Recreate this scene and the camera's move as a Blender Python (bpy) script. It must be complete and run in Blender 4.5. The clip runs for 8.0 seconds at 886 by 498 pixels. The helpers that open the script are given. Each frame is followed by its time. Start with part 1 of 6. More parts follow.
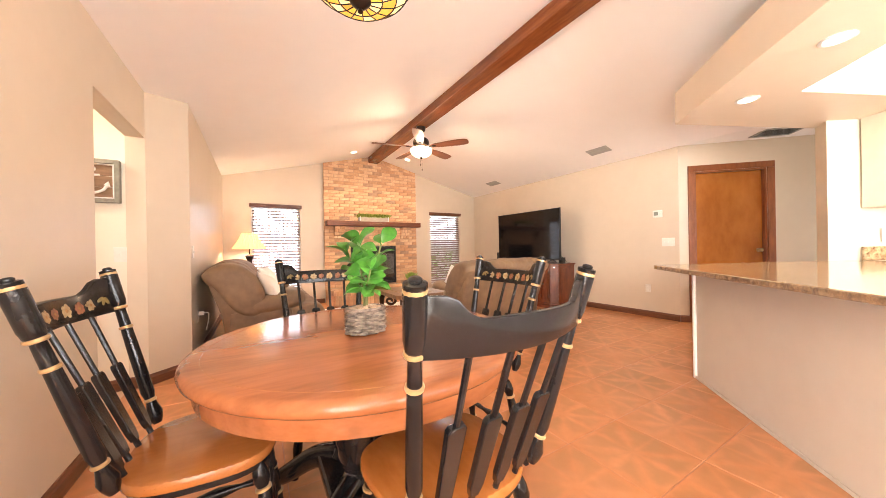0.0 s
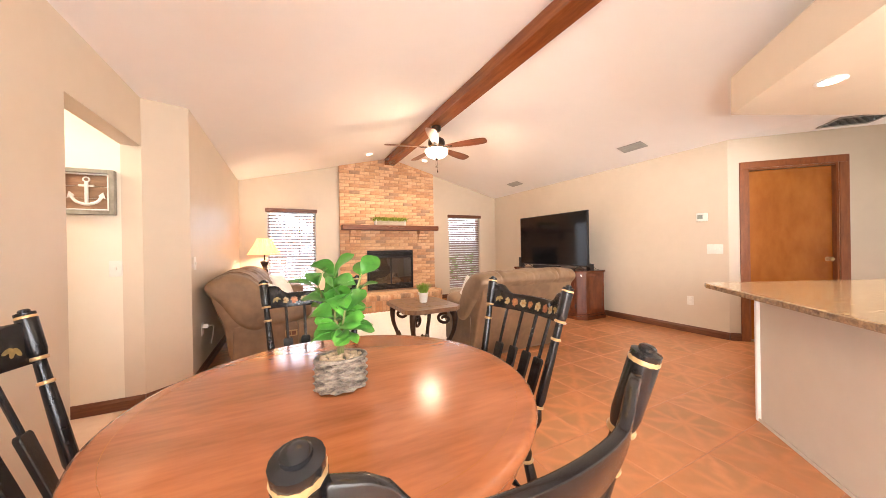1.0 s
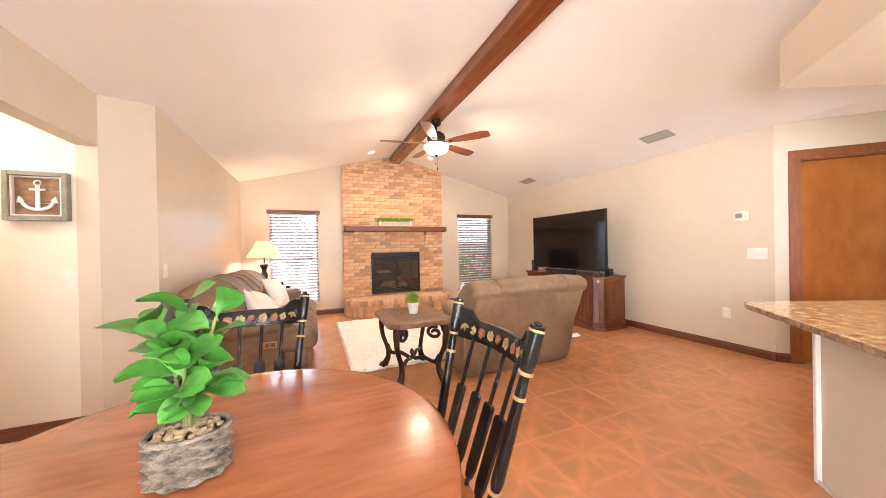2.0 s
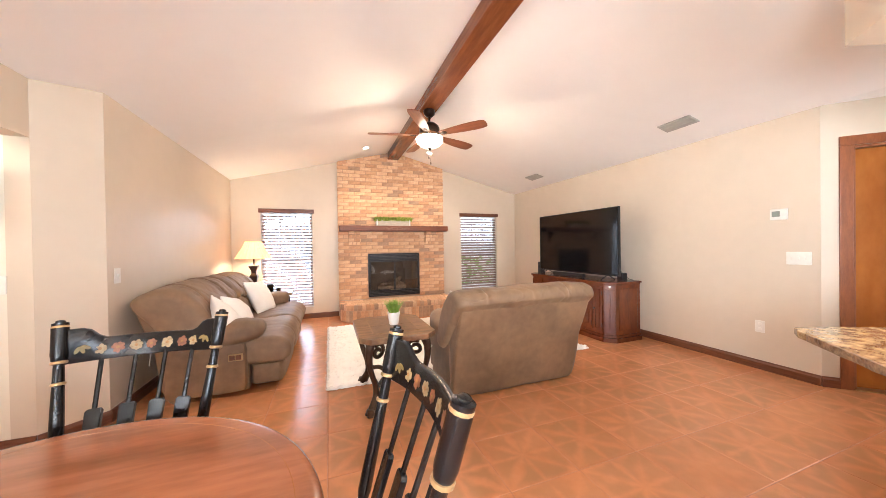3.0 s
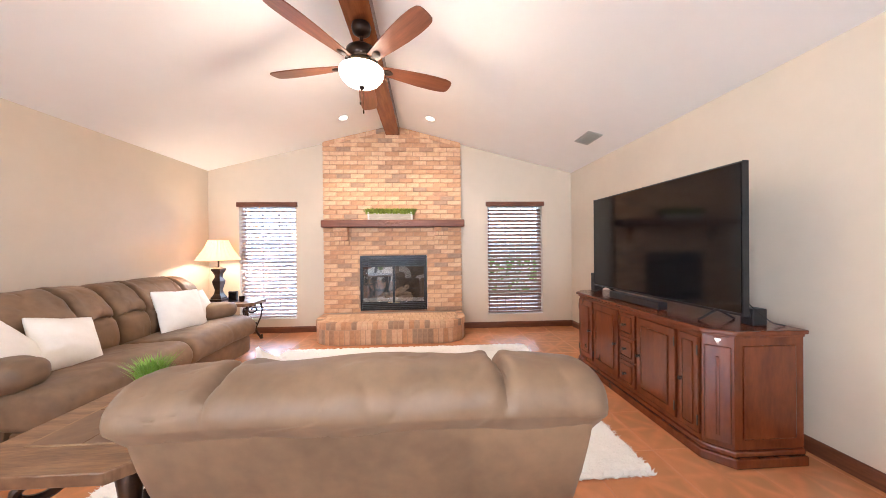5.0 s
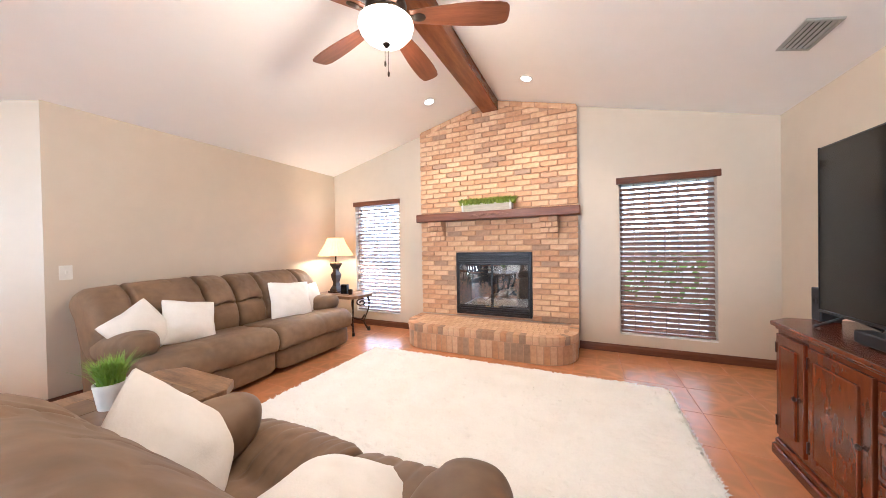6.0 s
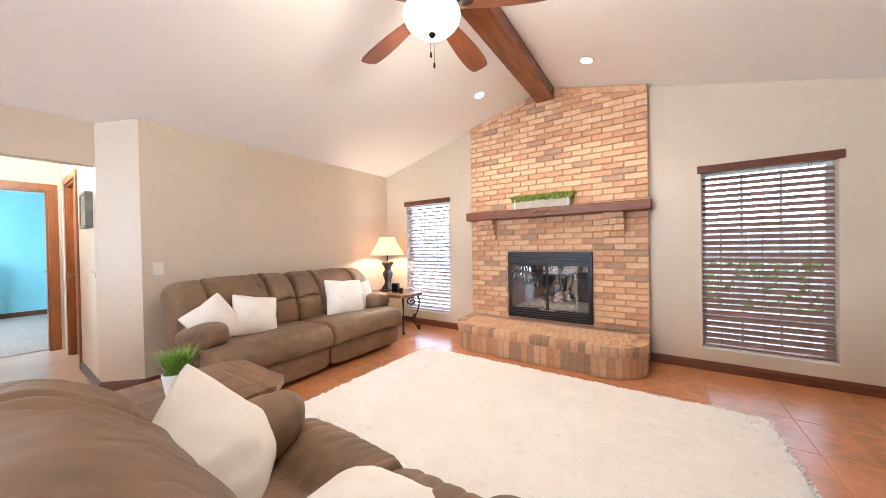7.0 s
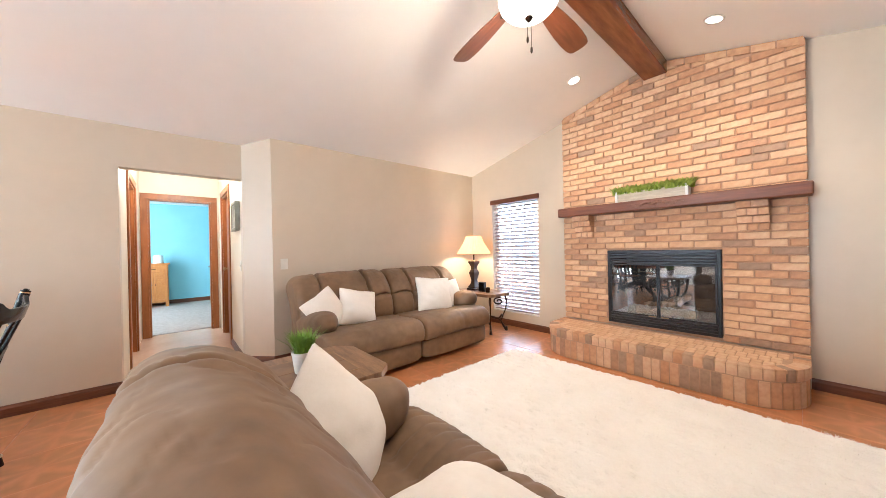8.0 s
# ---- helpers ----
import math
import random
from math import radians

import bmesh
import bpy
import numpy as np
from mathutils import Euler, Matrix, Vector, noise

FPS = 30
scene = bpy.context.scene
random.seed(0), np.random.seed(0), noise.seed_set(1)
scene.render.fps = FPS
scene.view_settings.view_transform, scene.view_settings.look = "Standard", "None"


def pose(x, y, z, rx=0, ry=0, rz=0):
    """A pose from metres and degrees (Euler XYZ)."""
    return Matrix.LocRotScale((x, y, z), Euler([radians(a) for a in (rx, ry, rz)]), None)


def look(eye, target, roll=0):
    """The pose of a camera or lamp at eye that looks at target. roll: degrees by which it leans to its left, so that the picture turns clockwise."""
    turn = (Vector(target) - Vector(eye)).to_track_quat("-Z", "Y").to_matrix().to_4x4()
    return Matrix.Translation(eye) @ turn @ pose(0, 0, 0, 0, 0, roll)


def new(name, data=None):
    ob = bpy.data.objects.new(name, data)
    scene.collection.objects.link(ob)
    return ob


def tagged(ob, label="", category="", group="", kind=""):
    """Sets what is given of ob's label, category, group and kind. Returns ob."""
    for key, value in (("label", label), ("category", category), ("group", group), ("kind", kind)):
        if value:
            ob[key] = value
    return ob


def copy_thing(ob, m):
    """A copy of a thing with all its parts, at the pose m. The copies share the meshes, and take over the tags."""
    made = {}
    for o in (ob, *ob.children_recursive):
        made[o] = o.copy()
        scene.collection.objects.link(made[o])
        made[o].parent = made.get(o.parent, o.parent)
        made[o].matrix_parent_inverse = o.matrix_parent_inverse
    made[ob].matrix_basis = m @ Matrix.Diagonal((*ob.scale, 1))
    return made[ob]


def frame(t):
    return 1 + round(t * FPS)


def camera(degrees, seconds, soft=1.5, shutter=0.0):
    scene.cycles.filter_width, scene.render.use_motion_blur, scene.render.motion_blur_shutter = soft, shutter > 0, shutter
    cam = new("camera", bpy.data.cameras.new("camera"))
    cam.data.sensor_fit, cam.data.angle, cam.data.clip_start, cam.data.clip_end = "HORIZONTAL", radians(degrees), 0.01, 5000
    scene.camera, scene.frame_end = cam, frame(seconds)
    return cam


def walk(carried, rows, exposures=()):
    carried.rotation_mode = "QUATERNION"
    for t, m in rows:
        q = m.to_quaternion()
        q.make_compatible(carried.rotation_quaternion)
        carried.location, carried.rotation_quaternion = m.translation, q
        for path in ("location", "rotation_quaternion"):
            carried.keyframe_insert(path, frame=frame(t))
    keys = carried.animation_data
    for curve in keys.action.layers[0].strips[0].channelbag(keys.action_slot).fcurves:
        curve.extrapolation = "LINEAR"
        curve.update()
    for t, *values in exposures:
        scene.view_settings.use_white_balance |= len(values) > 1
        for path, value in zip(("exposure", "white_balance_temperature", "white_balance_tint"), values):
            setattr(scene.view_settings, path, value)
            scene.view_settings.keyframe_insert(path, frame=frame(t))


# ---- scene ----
cam = camera(109.7, 8.0, 0.6)
PATH = [
    (0, (0.558, 0.485, 1.068), (1.581, 2.203, 1.066), -1.0),
    (0.5, (0.651, 0.603, 1.125), (1.608, 2.359, 1.119), -1.0),
    (1, (0.783, 0.689, 1.177), (1.679, 2.477, 1.172), -1.0),
    (1.5, (0.99, 0.762, 1.216), (1.818, 2.583, 1.206), -1.0),
    (2.8, (1.506, 1.061, 1.256), (2.205, 2.935, 1.244), -1.0),
    (3, (1.577, 1.104, 1.265), (2.263, 2.983, 1.249), -0.9),
    (3.5, (1.796, 1.229, 1.28), (2.438, 3.123, 1.265), -0.9),
    (4, (2.005, 1.351, 1.283), (2.596, 3.262, 1.27), -0.9),
    (4.2, (2.22, 1.52, 1.288), (2.757, 3.446, 1.266), -0.8),
    (5.3, (3.602, 2.723, 1.255), (3.421, 4.715, 1.252), -0.7),
    (5.5, (3.777, 2.902, 1.271), (3.362, 4.858, 1.257), -0.9),
    (6, (3.896, 3.21, 1.245), (3.06, 5.026, 1.224), -1.0),
    (6.5, (3.881, 3.289, 1.24), (2.912, 5.038, 1.22), -0.9),
    (7, (3.867, 3.328, 1.247), (2.74, 4.98, 1.226), -1.0),
    (7.5, (3.836, 3.342, 1.229), (2.517, 4.845, 1.217), -1.2),
    (8, (3.776, 3.305, 1.213), (2.265, 4.615, 1.21), -1.2),
]
# the picture's warmth drifts on the way from the dining corner to the hearth
EXPOSURES = [(0.0, 0.27, 6650, 15), (1.5, 0.30, 6150, 12), (3.5, 0.31, 5500, 8), (5.5, 0.34, 5050, 6), (6.5, 0.25, 5000, 3), (8.0, 0.17, 5150, 3)]
walk(cam, [(t, look(eye, target, roll)) for t, eye, target, roll in PATH], EXPOSURES)


# ---- world, sun and lamps ----
world = bpy.data.worlds.new("sky")
scene.world = world
world.use_nodes = True
wn = world.node_tree
sky = wn.nodes.new("ShaderNodeTexSky")
sky.sky_type, sky.sun_disc = "NISHITA", False
sky.sun_elevation, sky.sun_rotation = radians(55), radians(200)
wn.links.new(sky.outputs[0], wn.nodes["Background"].inputs[0])
wn.nodes["Background"].inputs[1].default_value = 0.15


def lamp(kind, name, m, energy, color=(1, 1, 1), **kw):
    d = bpy.data.lights.new(name, kind)
    d.energy, d.color = energy, color
    if kind == "AREA":
        d.shape, d.size, d.size_y = "RECTANGLE", kw["size"], kw["size_y"]
    elif kind == "SUN":
        d.angle = kw["angle"]
    else:
        d.shadow_soft_size = kw.get("soft", 0.05)
        if kind == "SPOT":
            d.spot_size, d.spot_blend = radians(kw["cone"]), 0.6
    ob = new(name, d)
    ob.matrix_world = m
    return ob


WARM, DAY = (1.0, 0.71, 0.46), (0.97, 0.97, 0.96)
lamp("SUN", "sun", look((0, 0, 10), (1.2, 4.0, 0)), 5.0, (1.0, 0.95, 0.88), angle=radians(0.5))
# daylight in the openings of the windows: dining windows behind the walk, the two beside the fireplace; side, kitchen,
# bedroom and entry lamps are added fills
lamp("AREA", "daylight_dining", look((1.75, -1.96, 1.08), (2.0, 3.0, 1.08)), 215, DAY, size=2.9, size_y=2.0)
# added fill in an unseen side opening, brightens counter base and right side
lamp("AREA", "daylight_dining_side", look((-0.35, -0.75, 1.08), (3.0, -0.5, 1.08)), 160, (1.0, 0.955, 0.87), size=1.6, size_y=2.0)
# added fill in an unseen kitchen opening, lifts the right wall
lamp("AREA", "daylight_kitchen", look((4.1, -1.96, 1.5), (4.4, 3.0, 1.45)), 22, DAY, size=1.1, size_y=1.0)
lamp("AREA", "daylight_window_a", look((0.885, 7.41, 1.068), (0.885, 4.0, 1.068)), 18, (0.74, 0.84, 1.0), size=0.83, size_y=1.72)
# added fill that brightens the blue bedroom from an unseen opening
lamp("AREA", "daylight_bedroom", look((-4.4, 1.62, 1.5), (-4.6, 4.0, 1.2)), 95, DAY, size=1.6, size_y=1.3)
# added fill behind the kitchen wall, brightens the wall beside the entry door
lamp("AREA", "daylight_entry", look((6.9, 0.55, 1.18), (5.5, 1.6, 1.18)), 16, DAY, size=0.66, size_y=1.7)
# lamps that are on
lamp("POINT", "fan_bulb", pose(2.785, 4.84, 2.57), 80, WARM, soft=0.13)
lamp("POINT", "table_lamp_bulb", pose(0.444, 6.82, 1.24), 30, WARM, soft=0.05)
for spot_x, spot_y, spot_z in ((2.2, 6.57, 2.93), (3.34, 6.57, 2.93)):
    lamp("SPOT", "recessed_bulb", pose(spot_x, spot_y, spot_z), 52, WARM, soft=0.05, cone=110)
for spot_x, spot_y in ((3.72, 1.315), (3.21, 0.826)):
    lamp("SPOT", "soffit_bulb", pose(spot_x, spot_y, 2.12), 14, WARM, soft=0.05, cone=120)
lamp("POINT", "pendant_bulb", pose(0.93, 1.75, 2.31), 8, WARM, soft=0.06)
# no fixture here: a fill lamp added to brighten the hall
lamp("POINT", "hall_bulb", pose(-1.3, 3.4, 2.2), 40, (1.0, 0.85, 0.66), soft=0.1)


# ---- materials ----
def mat(name, c1, c2=None, scale=8.0, rough=0.6, bump=0.0, metal=0.0, stretch=(1, 1, 1), fine=6.0, emit=0.0, random_tint=0.0, coat=0.0, bump_scale=0.0, sheen=0.0):
    m = bpy.data.materials.new(name)
    m.use_nodes = True
    nt = m.node_tree
    p = nt.nodes["Principled BSDF"]
    c2 = c2 or tuple(v * 0.86 for v in c1)
    tc = nt.nodes.new("ShaderNodeTexCoord")
    mp = nt.nodes.new("ShaderNodeMapping")
    mp.inputs["Scale"].default_value = stretch
    info = nt.nodes.new("ShaderNodeObjectInfo")
    off = nt.nodes.new("ShaderNodeMath")
    off.operation = "MULTIPLY"
    off.inputs[1].default_value = 37.0
    nt.links.new(info.outputs["Random"], off.inputs[0])
    nt.links.new(tc.outputs["Object"], mp.inputs["Vector"])
    nt.links.new(off.outputs[0], mp.inputs["Location"])
    n1, n2 = nt.nodes.new("ShaderNodeTexNoise"), nt.nodes.new("ShaderNodeTexNoise")
    n1.inputs["Scale"].default_value, n2.inputs["Scale"].default_value = scale, scale * fine
    n1.inputs["Detail"].default_value, n2.inputs["Detail"].default_value = 5, 4
    for n in (n1, n2):
        nt.links.new(mp.outputs[0], n.inputs["Vector"])
    add = nt.nodes.new("ShaderNodeMath")
    add.operation = "MULTIPLY_ADD"
    add.inputs[1].default_value = 0.45
    nt.links.new(n2.outputs["Fac"], add.inputs[0])
    nt.links.new(n1.outputs["Fac"], add.inputs[2])
    ramp = nt.nodes.new("ShaderNodeValToRGB")
    ramp.color_ramp.elements[0].position, ramp.color_ramp.elements[1].position = 0.5, 0.95
    ramp.color_ramp.elements[0].color, ramp.color_ramp.elements[1].color = (*c1, 1), (*c2, 1)
    nt.links.new(add.outputs[0], ramp.inputs[0])
    out = ramp.outputs[0]
    if random_tint:
        hsv = nt.nodes.new("ShaderNodeHueSaturation")
        mul = nt.nodes.new("ShaderNodeMath")
        mul.operation = "MULTIPLY_ADD"
        mul.inputs[1].default_value, mul.inputs[2].default_value = random_tint, 1 - random_tint / 2
        nt.links.new(info.outputs["Random"], mul.inputs[0])
        nt.links.new(mul.outputs[0], hsv.inputs["Value"])
        nt.links.new(out, hsv.inputs["Color"])
        out = hsv.outputs[0]
    nt.links.new(out, p.inputs["Base Color"])
    p.inputs["Roughness"].default_value, p.inputs["Metallic"].default_value = rough, metal
    p.inputs["Coat Weight"].default_value = coat
    p.inputs["Coat Roughness"].default_value = 0.12
    if sheen:
        p.inputs["Sheen Weight"].default_value = sheen
    if bump:
        b = nt.nodes.new("ShaderNodeBump")
        b.inputs["Strength"].default_value, b.inputs["Distance"].default_value = bump, 0.01
        if bump_scale:
            n3 = nt.nodes.new("ShaderNodeTexNoise")
            n3.inputs["Scale"].default_value = bump_scale
            nt.links.new(mp.outputs[0], n3.inputs["Vector"])
            nt.links.new(n3.outputs["Fac"], b.inputs["Height"])
        else:
            nt.links.new(add.outputs[0], b.inputs["Height"])
        nt.links.new(b.outputs[0], p.inputs["Normal"])
    if emit:
        p.inputs["Emission Color"].default_value, p.inputs["Emission Strength"].default_value = (*c1, 1), emit
    return m


def brick_mat(name, stops):
    """Fired clay whose tone changes from brick to brick."""
    m = mat(name, (0.5, 0.3, 0.2), scale=14, rough=0.85, bump=0.5)
    nt = m.node_tree
    p = nt.nodes["Principled BSDF"]
    info = nt.nodes.new("ShaderNodeObjectInfo")
    geo = nt.nodes.new("ShaderNodeNewGeometry")
    mix = nt.nodes.new("ShaderNodeMath")
    mix.operation = "ADD"
    fr = nt.nodes.new("ShaderNodeMath")
    fr.operation = "FRACT"
    nt.links.new(info.outputs["Random"], mix.inputs[0])
    nt.links.new(geo.outputs["Random Per Island"], mix.inputs[1])
    nt.links.new(mix.outputs[0], fr.inputs[0])
    ramp = nt.nodes.new("ShaderNodeValToRGB")
    ramp.color_ramp.interpolation = "LINEAR"
    els = ramp.color_ramp.elements
    for i, (pos, col) in enumerate(stops):
        e = els[i] if i < 2 else els.new(pos)
        e.position, e.color = pos, (*col, 1)
    nt.links.new(fr.outputs[0], ramp.inputs[0])
    n = nt.nodes.new("ShaderNodeTexNoise")
    n.inputs["Scale"].default_value, n.inputs["Detail"].default_value = 22, 6
    tc = nt.nodes.new("ShaderNodeTexCoord")
    nt.links.new(tc.outputs["Object"], n.inputs["Vector"])
    mx = nt.nodes.new("ShaderNodeMixRGB")
    mx.blend_type = "OVERLAY"
    mx.inputs[0].default_value = 0.4
    nt.links.new(ramp.outputs[0], mx.inputs[1])
    nt.links.new(n.outputs["Fac"], mx.inputs[2])
    nt.links.new(mx.outputs[0], p.inputs["Base Color"])
    return m


def tile_mat(name, c1, c2, c3, side=0.4425):
    """Terracotta cast with redder bands along its edges and diagonals, and browner wedges between them, all with wavering borders."""
    m = mat(name, c1, c2, scale=3.0, rough=0.25, bump=0.06, random_tint=0.10)
    nt = m.node_tree
    p = nt.nodes["Principled BSDF"]
    base = p.inputs["Base Color"].links[0].from_socket

    def calc(op, a, b=0.0):
        n = nt.nodes.new("ShaderNodeMath")
        n.operation = op
        for k, v in enumerate((a, b)):
            if isinstance(v, (int, float)):
                n.inputs[k].default_value = v
            else:
                nt.links.new(v, n.inputs[k])
        return n.outputs[0]

    def cloud(scale, detail, vec):
        n = nt.nodes.new("ShaderNodeTexNoise")
        n.inputs["Scale"].default_value, n.inputs["Detail"].default_value = scale, detail
        nt.links.new(vec, n.inputs["Vector"])
        return n.outputs["Fac"]
    tc = nt.nodes.new("ShaderNodeTexCoord")
    sep = nt.nodes.new("ShaderNodeSeparateXYZ")
    nt.links.new(tc.outputs["Object"], sep.inputs[0])
    info = nt.nodes.new("ShaderNodeObjectInfo")
    shift = nt.nodes.new("ShaderNodeVectorMath")
    shift.operation = "ADD"
    nt.links.new(tc.outputs["Object"], shift.inputs[0])
    nt.links.new(info.outputs["Location"], shift.inputs[1])
    place = shift.outputs[0]
    ax, ay = calc("ABSOLUTE", sep.outputs[0]), calc("ABSOLUTE", sep.outputs[1])
    diagonal = calc("MULTIPLY", calc("ABSOLUTE", calc("SUBTRACT", ax, ay)), 0.707)
    edge = calc("SUBTRACT", side / 2, calc("MAXIMUM", ax, ay))
    cross = calc("MULTIPLY", calc("MINIMUM", ax, ay), 1.4)
    near = calc("MINIMUM", calc("MINIMUM", diagonal, edge), cross)
    near = calc("ADD", near, calc("MULTIPLY", calc("SUBTRACT", cloud(7.0, 5, place), 0.5), 0.14))
    band = nt.nodes.new("ShaderNodeMapRange")
    band.interpolation_type = "SMOOTHSTEP"
    band.inputs["From Min"].default_value, band.inputs["From Max"].default_value = -0.012, 0.05
    nt.links.new(near, band.inputs["Value"])
    patch = nt.nodes.new("ShaderNodeMapRange")
    patch.inputs["From Min"].default_value, patch.inputs["From Max"].default_value = 0.30, 0.68
    patch.inputs["To Min"].default_value = 0.15
    nt.links.new(cloud(1.5, 5, place), patch.inputs["Value"])
    amount = calc("MULTIPLY", band.outputs[0], patch.outputs[0])
    mx = nt.nodes.new("ShaderNodeMixRGB")
    mx.inputs[2].default_value = (*c3, 1)
    nt.links.new(calc("MULTIPLY", amount, 0.9), mx.inputs[0])
    nt.links.new(base, mx.inputs[1])
    nt.links.new(mx.outputs[0], p.inputs["Base Color"])
    return m


def glass_mat(name, tint=(1, 1, 1), rough=0.0, ior=1.3):
    m = bpy.data.materials.new(name)
    m.use_nodes = True
    p = m.node_tree.nodes["Principled BSDF"]
    p.inputs["Base Color"].default_value = (*tint, 1)
    p.inputs["Roughness"].default_value, p.inputs["Transmission Weight"].default_value, p.inputs["IOR"].default_value = rough, 1.0, ior
    return m


PAINT = mat("wall_paint", (0.63, 0.535, 0.42), (0.59, 0.50, 0.39), scale=1.4, rough=0.42, bump=0.04, bump_scale=140)
CEIL = mat("ceiling_paint", (0.89, 0.865, 0.845), (0.86, 0.835, 0.815), scale=1.0, rough=0.8, bump=0.08, bump_scale=110)
HALLP = mat("hall_paint", (0.80, 0.74, 0.62), (0.77, 0.7, 0.58), scale=1.4, rough=0.6, bump=0.05, bump_scale=140)
BLUE = mat("blue_paint", (0.34, 0.63, 0.70), (0.30, 0.59, 0.66), scale=1.2, rough=0.6, bump=0.04, bump_scale=140)
TILE = tile_mat("terracotta_tile", (0.62, 0.265, 0.115), (0.53, 0.215, 0.088), (0.385, 0.195, 0.088))
GROUT = mat("grout", (0.50, 0.235, 0.12), (0.38, 0.17, 0.085), scale=20, rough=0.9)
BRICK = brick_mat("fired_brick", ((0.0, (0.66, 0.415, 0.24)), (1.0, (0.37, 0.245, 0.165)), (0.35, (0.70, 0.465, 0.285)), (0.6, (0.60, 0.35, 0.195)), (0.88, (0.52, 0.285, 0.155)), (0.94, (0.42, 0.265, 0.17))))
HEARTHBRICK = brick_mat("hearth_brick", ((0.0, (0.70, 0.48, 0.31)), (1.0, (0.68, 0.45, 0.28)), (0.3, (0.60, 0.345, 0.195)), (0.6, (0.53, 0.285, 0.15)), (0.78, (0.34, 0.225, 0.15)), (0.9, (0.40, 0.27, 0.18))))
HEARTHTOP = brick_mat("hearth_top_brick", ((0.0, (0.64, 0.41, 0.245)), (1.0, (0.58, 0.36, 0.21)), (0.4, (0.67, 0.44, 0.27)), (0.8, (0.60, 0.375, 0.22))))
PALEMORTAR = mat("pale_mortar", (0.52, 0.335, 0.215), (0.44, 0.28, 0.175), scale=30, rough=0.95, bump=0.3)
MORTAR = mat("mortar", (0.52, 0.325, 0.21), (0.43, 0.26, 0.165), scale=30, rough=0.95, bump=0.3)
TRIMWOOD = mat("dark_trim_wood", (0.17, 0.055, 0.022), (0.09, 0.028, 0.012), scale=6, rough=0.35, stretch=(1, 1, 14), bump=0.05)
BEAMWOOD = mat("beam_wood", (0.27, 0.084, 0.026), (0.16, 0.046, 0.015), scale=5, rough=0.2, stretch=(6, 0.6, 6), bump=0.05)
MANTELWOOD = mat("mantel_wood", (0.20, 0.064, 0.026), (0.11, 0.034, 0.014), scale=5, rough=0.45, stretch=(0.7, 8, 8), bump=0.1)
DOORWOOD = mat("honey_door_wood", (0.43, 0.155, 0.027), (0.29, 0.088, 0.013), scale=1.2, rough=0.25, stretch=(2.0, 2.0, 0.9), bump=0.03)
CASING = mat("door_casing_wood", (0.27, 0.085, 0.024), (0.17, 0.05, 0.015), scale=5, rough=0.35, stretch=(6, 6, 1), bump=0.05)
OAKTRIM = mat("orange_oak", (0.36, 0.13, 0.035), (0.25, 0.085, 0.02), scale=5, rough=0.4, stretch=(6, 6, 1), bump=0.05)
CHERRY = mat("cherry_cabinet_wood", (0.15, 0.033, 0.008), (0.088, 0.018, 0.005), scale=3.5, rough=0.24, stretch=(3, 3, 0.8), coat=0.15)
TABLEWOOD = mat("table_maple_wood", (0.42, 0.142, 0.053), (0.25, 0.079, 0.028), scale=2.2, rough=0.2, stretch=(0.8, 4, 4), bump=0.015, coat=0.2)
SEATWOOD = mat("chair_seat_wood", (0.40, 0.14, 0.034), (0.30, 0.095, 0.02), scale=3.0, rough=0.2, stretch=(3, 1, 4), bump=0.02, coat=0.3)
BLACK = mat("black_lacquer", (0.006, 0.006, 0.007), (0.014, 0.012, 0.012), scale=12, rough=0.2, bump=0.012, coat=0.12)
BLACK.node_tree.nodes["Principled BSDF"].inputs["Specular IOR Level"].default_value = 0.35
GOLD = mat("gold_band_paint", (0.55, 0.36, 0.17), (0.40, 0.25, 0.11), scale=30, rough=0.35, metal=0.5)
FLOWERHEART = mat("painted_flower_centre", (0.34, 0.17, 0.04), (0.2, 0.09, 0.02), scale=90, rough=0.5)
PETAL = mat("painted_petal", (0.38, 0.29, 0.16), (0.2, 0.12, 0.045), scale=60, rough=0.5)
PETALRED = mat("painted_red_petal", (0.30, 0.11, 0.045), (0.15, 0.05, 0.02), scale=60, rough=0.5)
PETALGREEN = mat("painted_green_leaf", (0.28, 0.19, 0.055), (0.13, 0.09, 0.03), scale=60, rough=0.5)
SUEDE = mat("taupe_microfibre", (0.245, 0.149, 0.078), (0.135, 0.080, 0.042), scale=2.4, rough=0.58, bump=0.15, fine=7, sheen=0.05)
WHITECLOTH = mat("cream_cushion_cloth", (0.89, 0.855, 0.80), (0.84, 0.80, 0.74), scale=9, rough=0.9, bump=0.12, bump_scale=160)
SHAG = mat("cream_shag", (0.90, 0.875, 0.83), (0.84, 0.81, 0.76), scale=5, rough=0.95, bump=0.6, fine=16, bump_scale=75)
IRON = mat("bronzed_iron", (0.035, 0.022, 0.016), (0.075, 0.04, 0.022), scale=18, rough=0.4, metal=0.7, bump=0.1)
PLANKTOP = mat("worn_table_top_wood", (0.30, 0.17, 0.085), (0.11, 0.052, 0.025), scale=4, rough=0.3, stretch=(1, 6, 1), bump=0.08)
SLATEEDGE = mat("pale_inlay", (0.36, 0.25, 0.14), (0.22, 0.14, 0.08), scale=20, rough=0.4)
SLATE = mat("mottled_slate", (0.13, 0.07, 0.042), (0.22, 0.125, 0.065), scale=5, rough=0.3, bump=0.12, fine=4)
GRANITE = mat("golden_granite", (0.62, 0.45, 0.25), (0.15, 0.08, 0.04), scale=26, rough=0.12, fine=3.5, coat=0.3)
COUNTERPAINT = mat("counter_base_paint", (0.56, 0.495, 0.42), (0.52, 0.455, 0.385), scale=1.6, rough=0.45, bump=0.04, bump_scale=140)
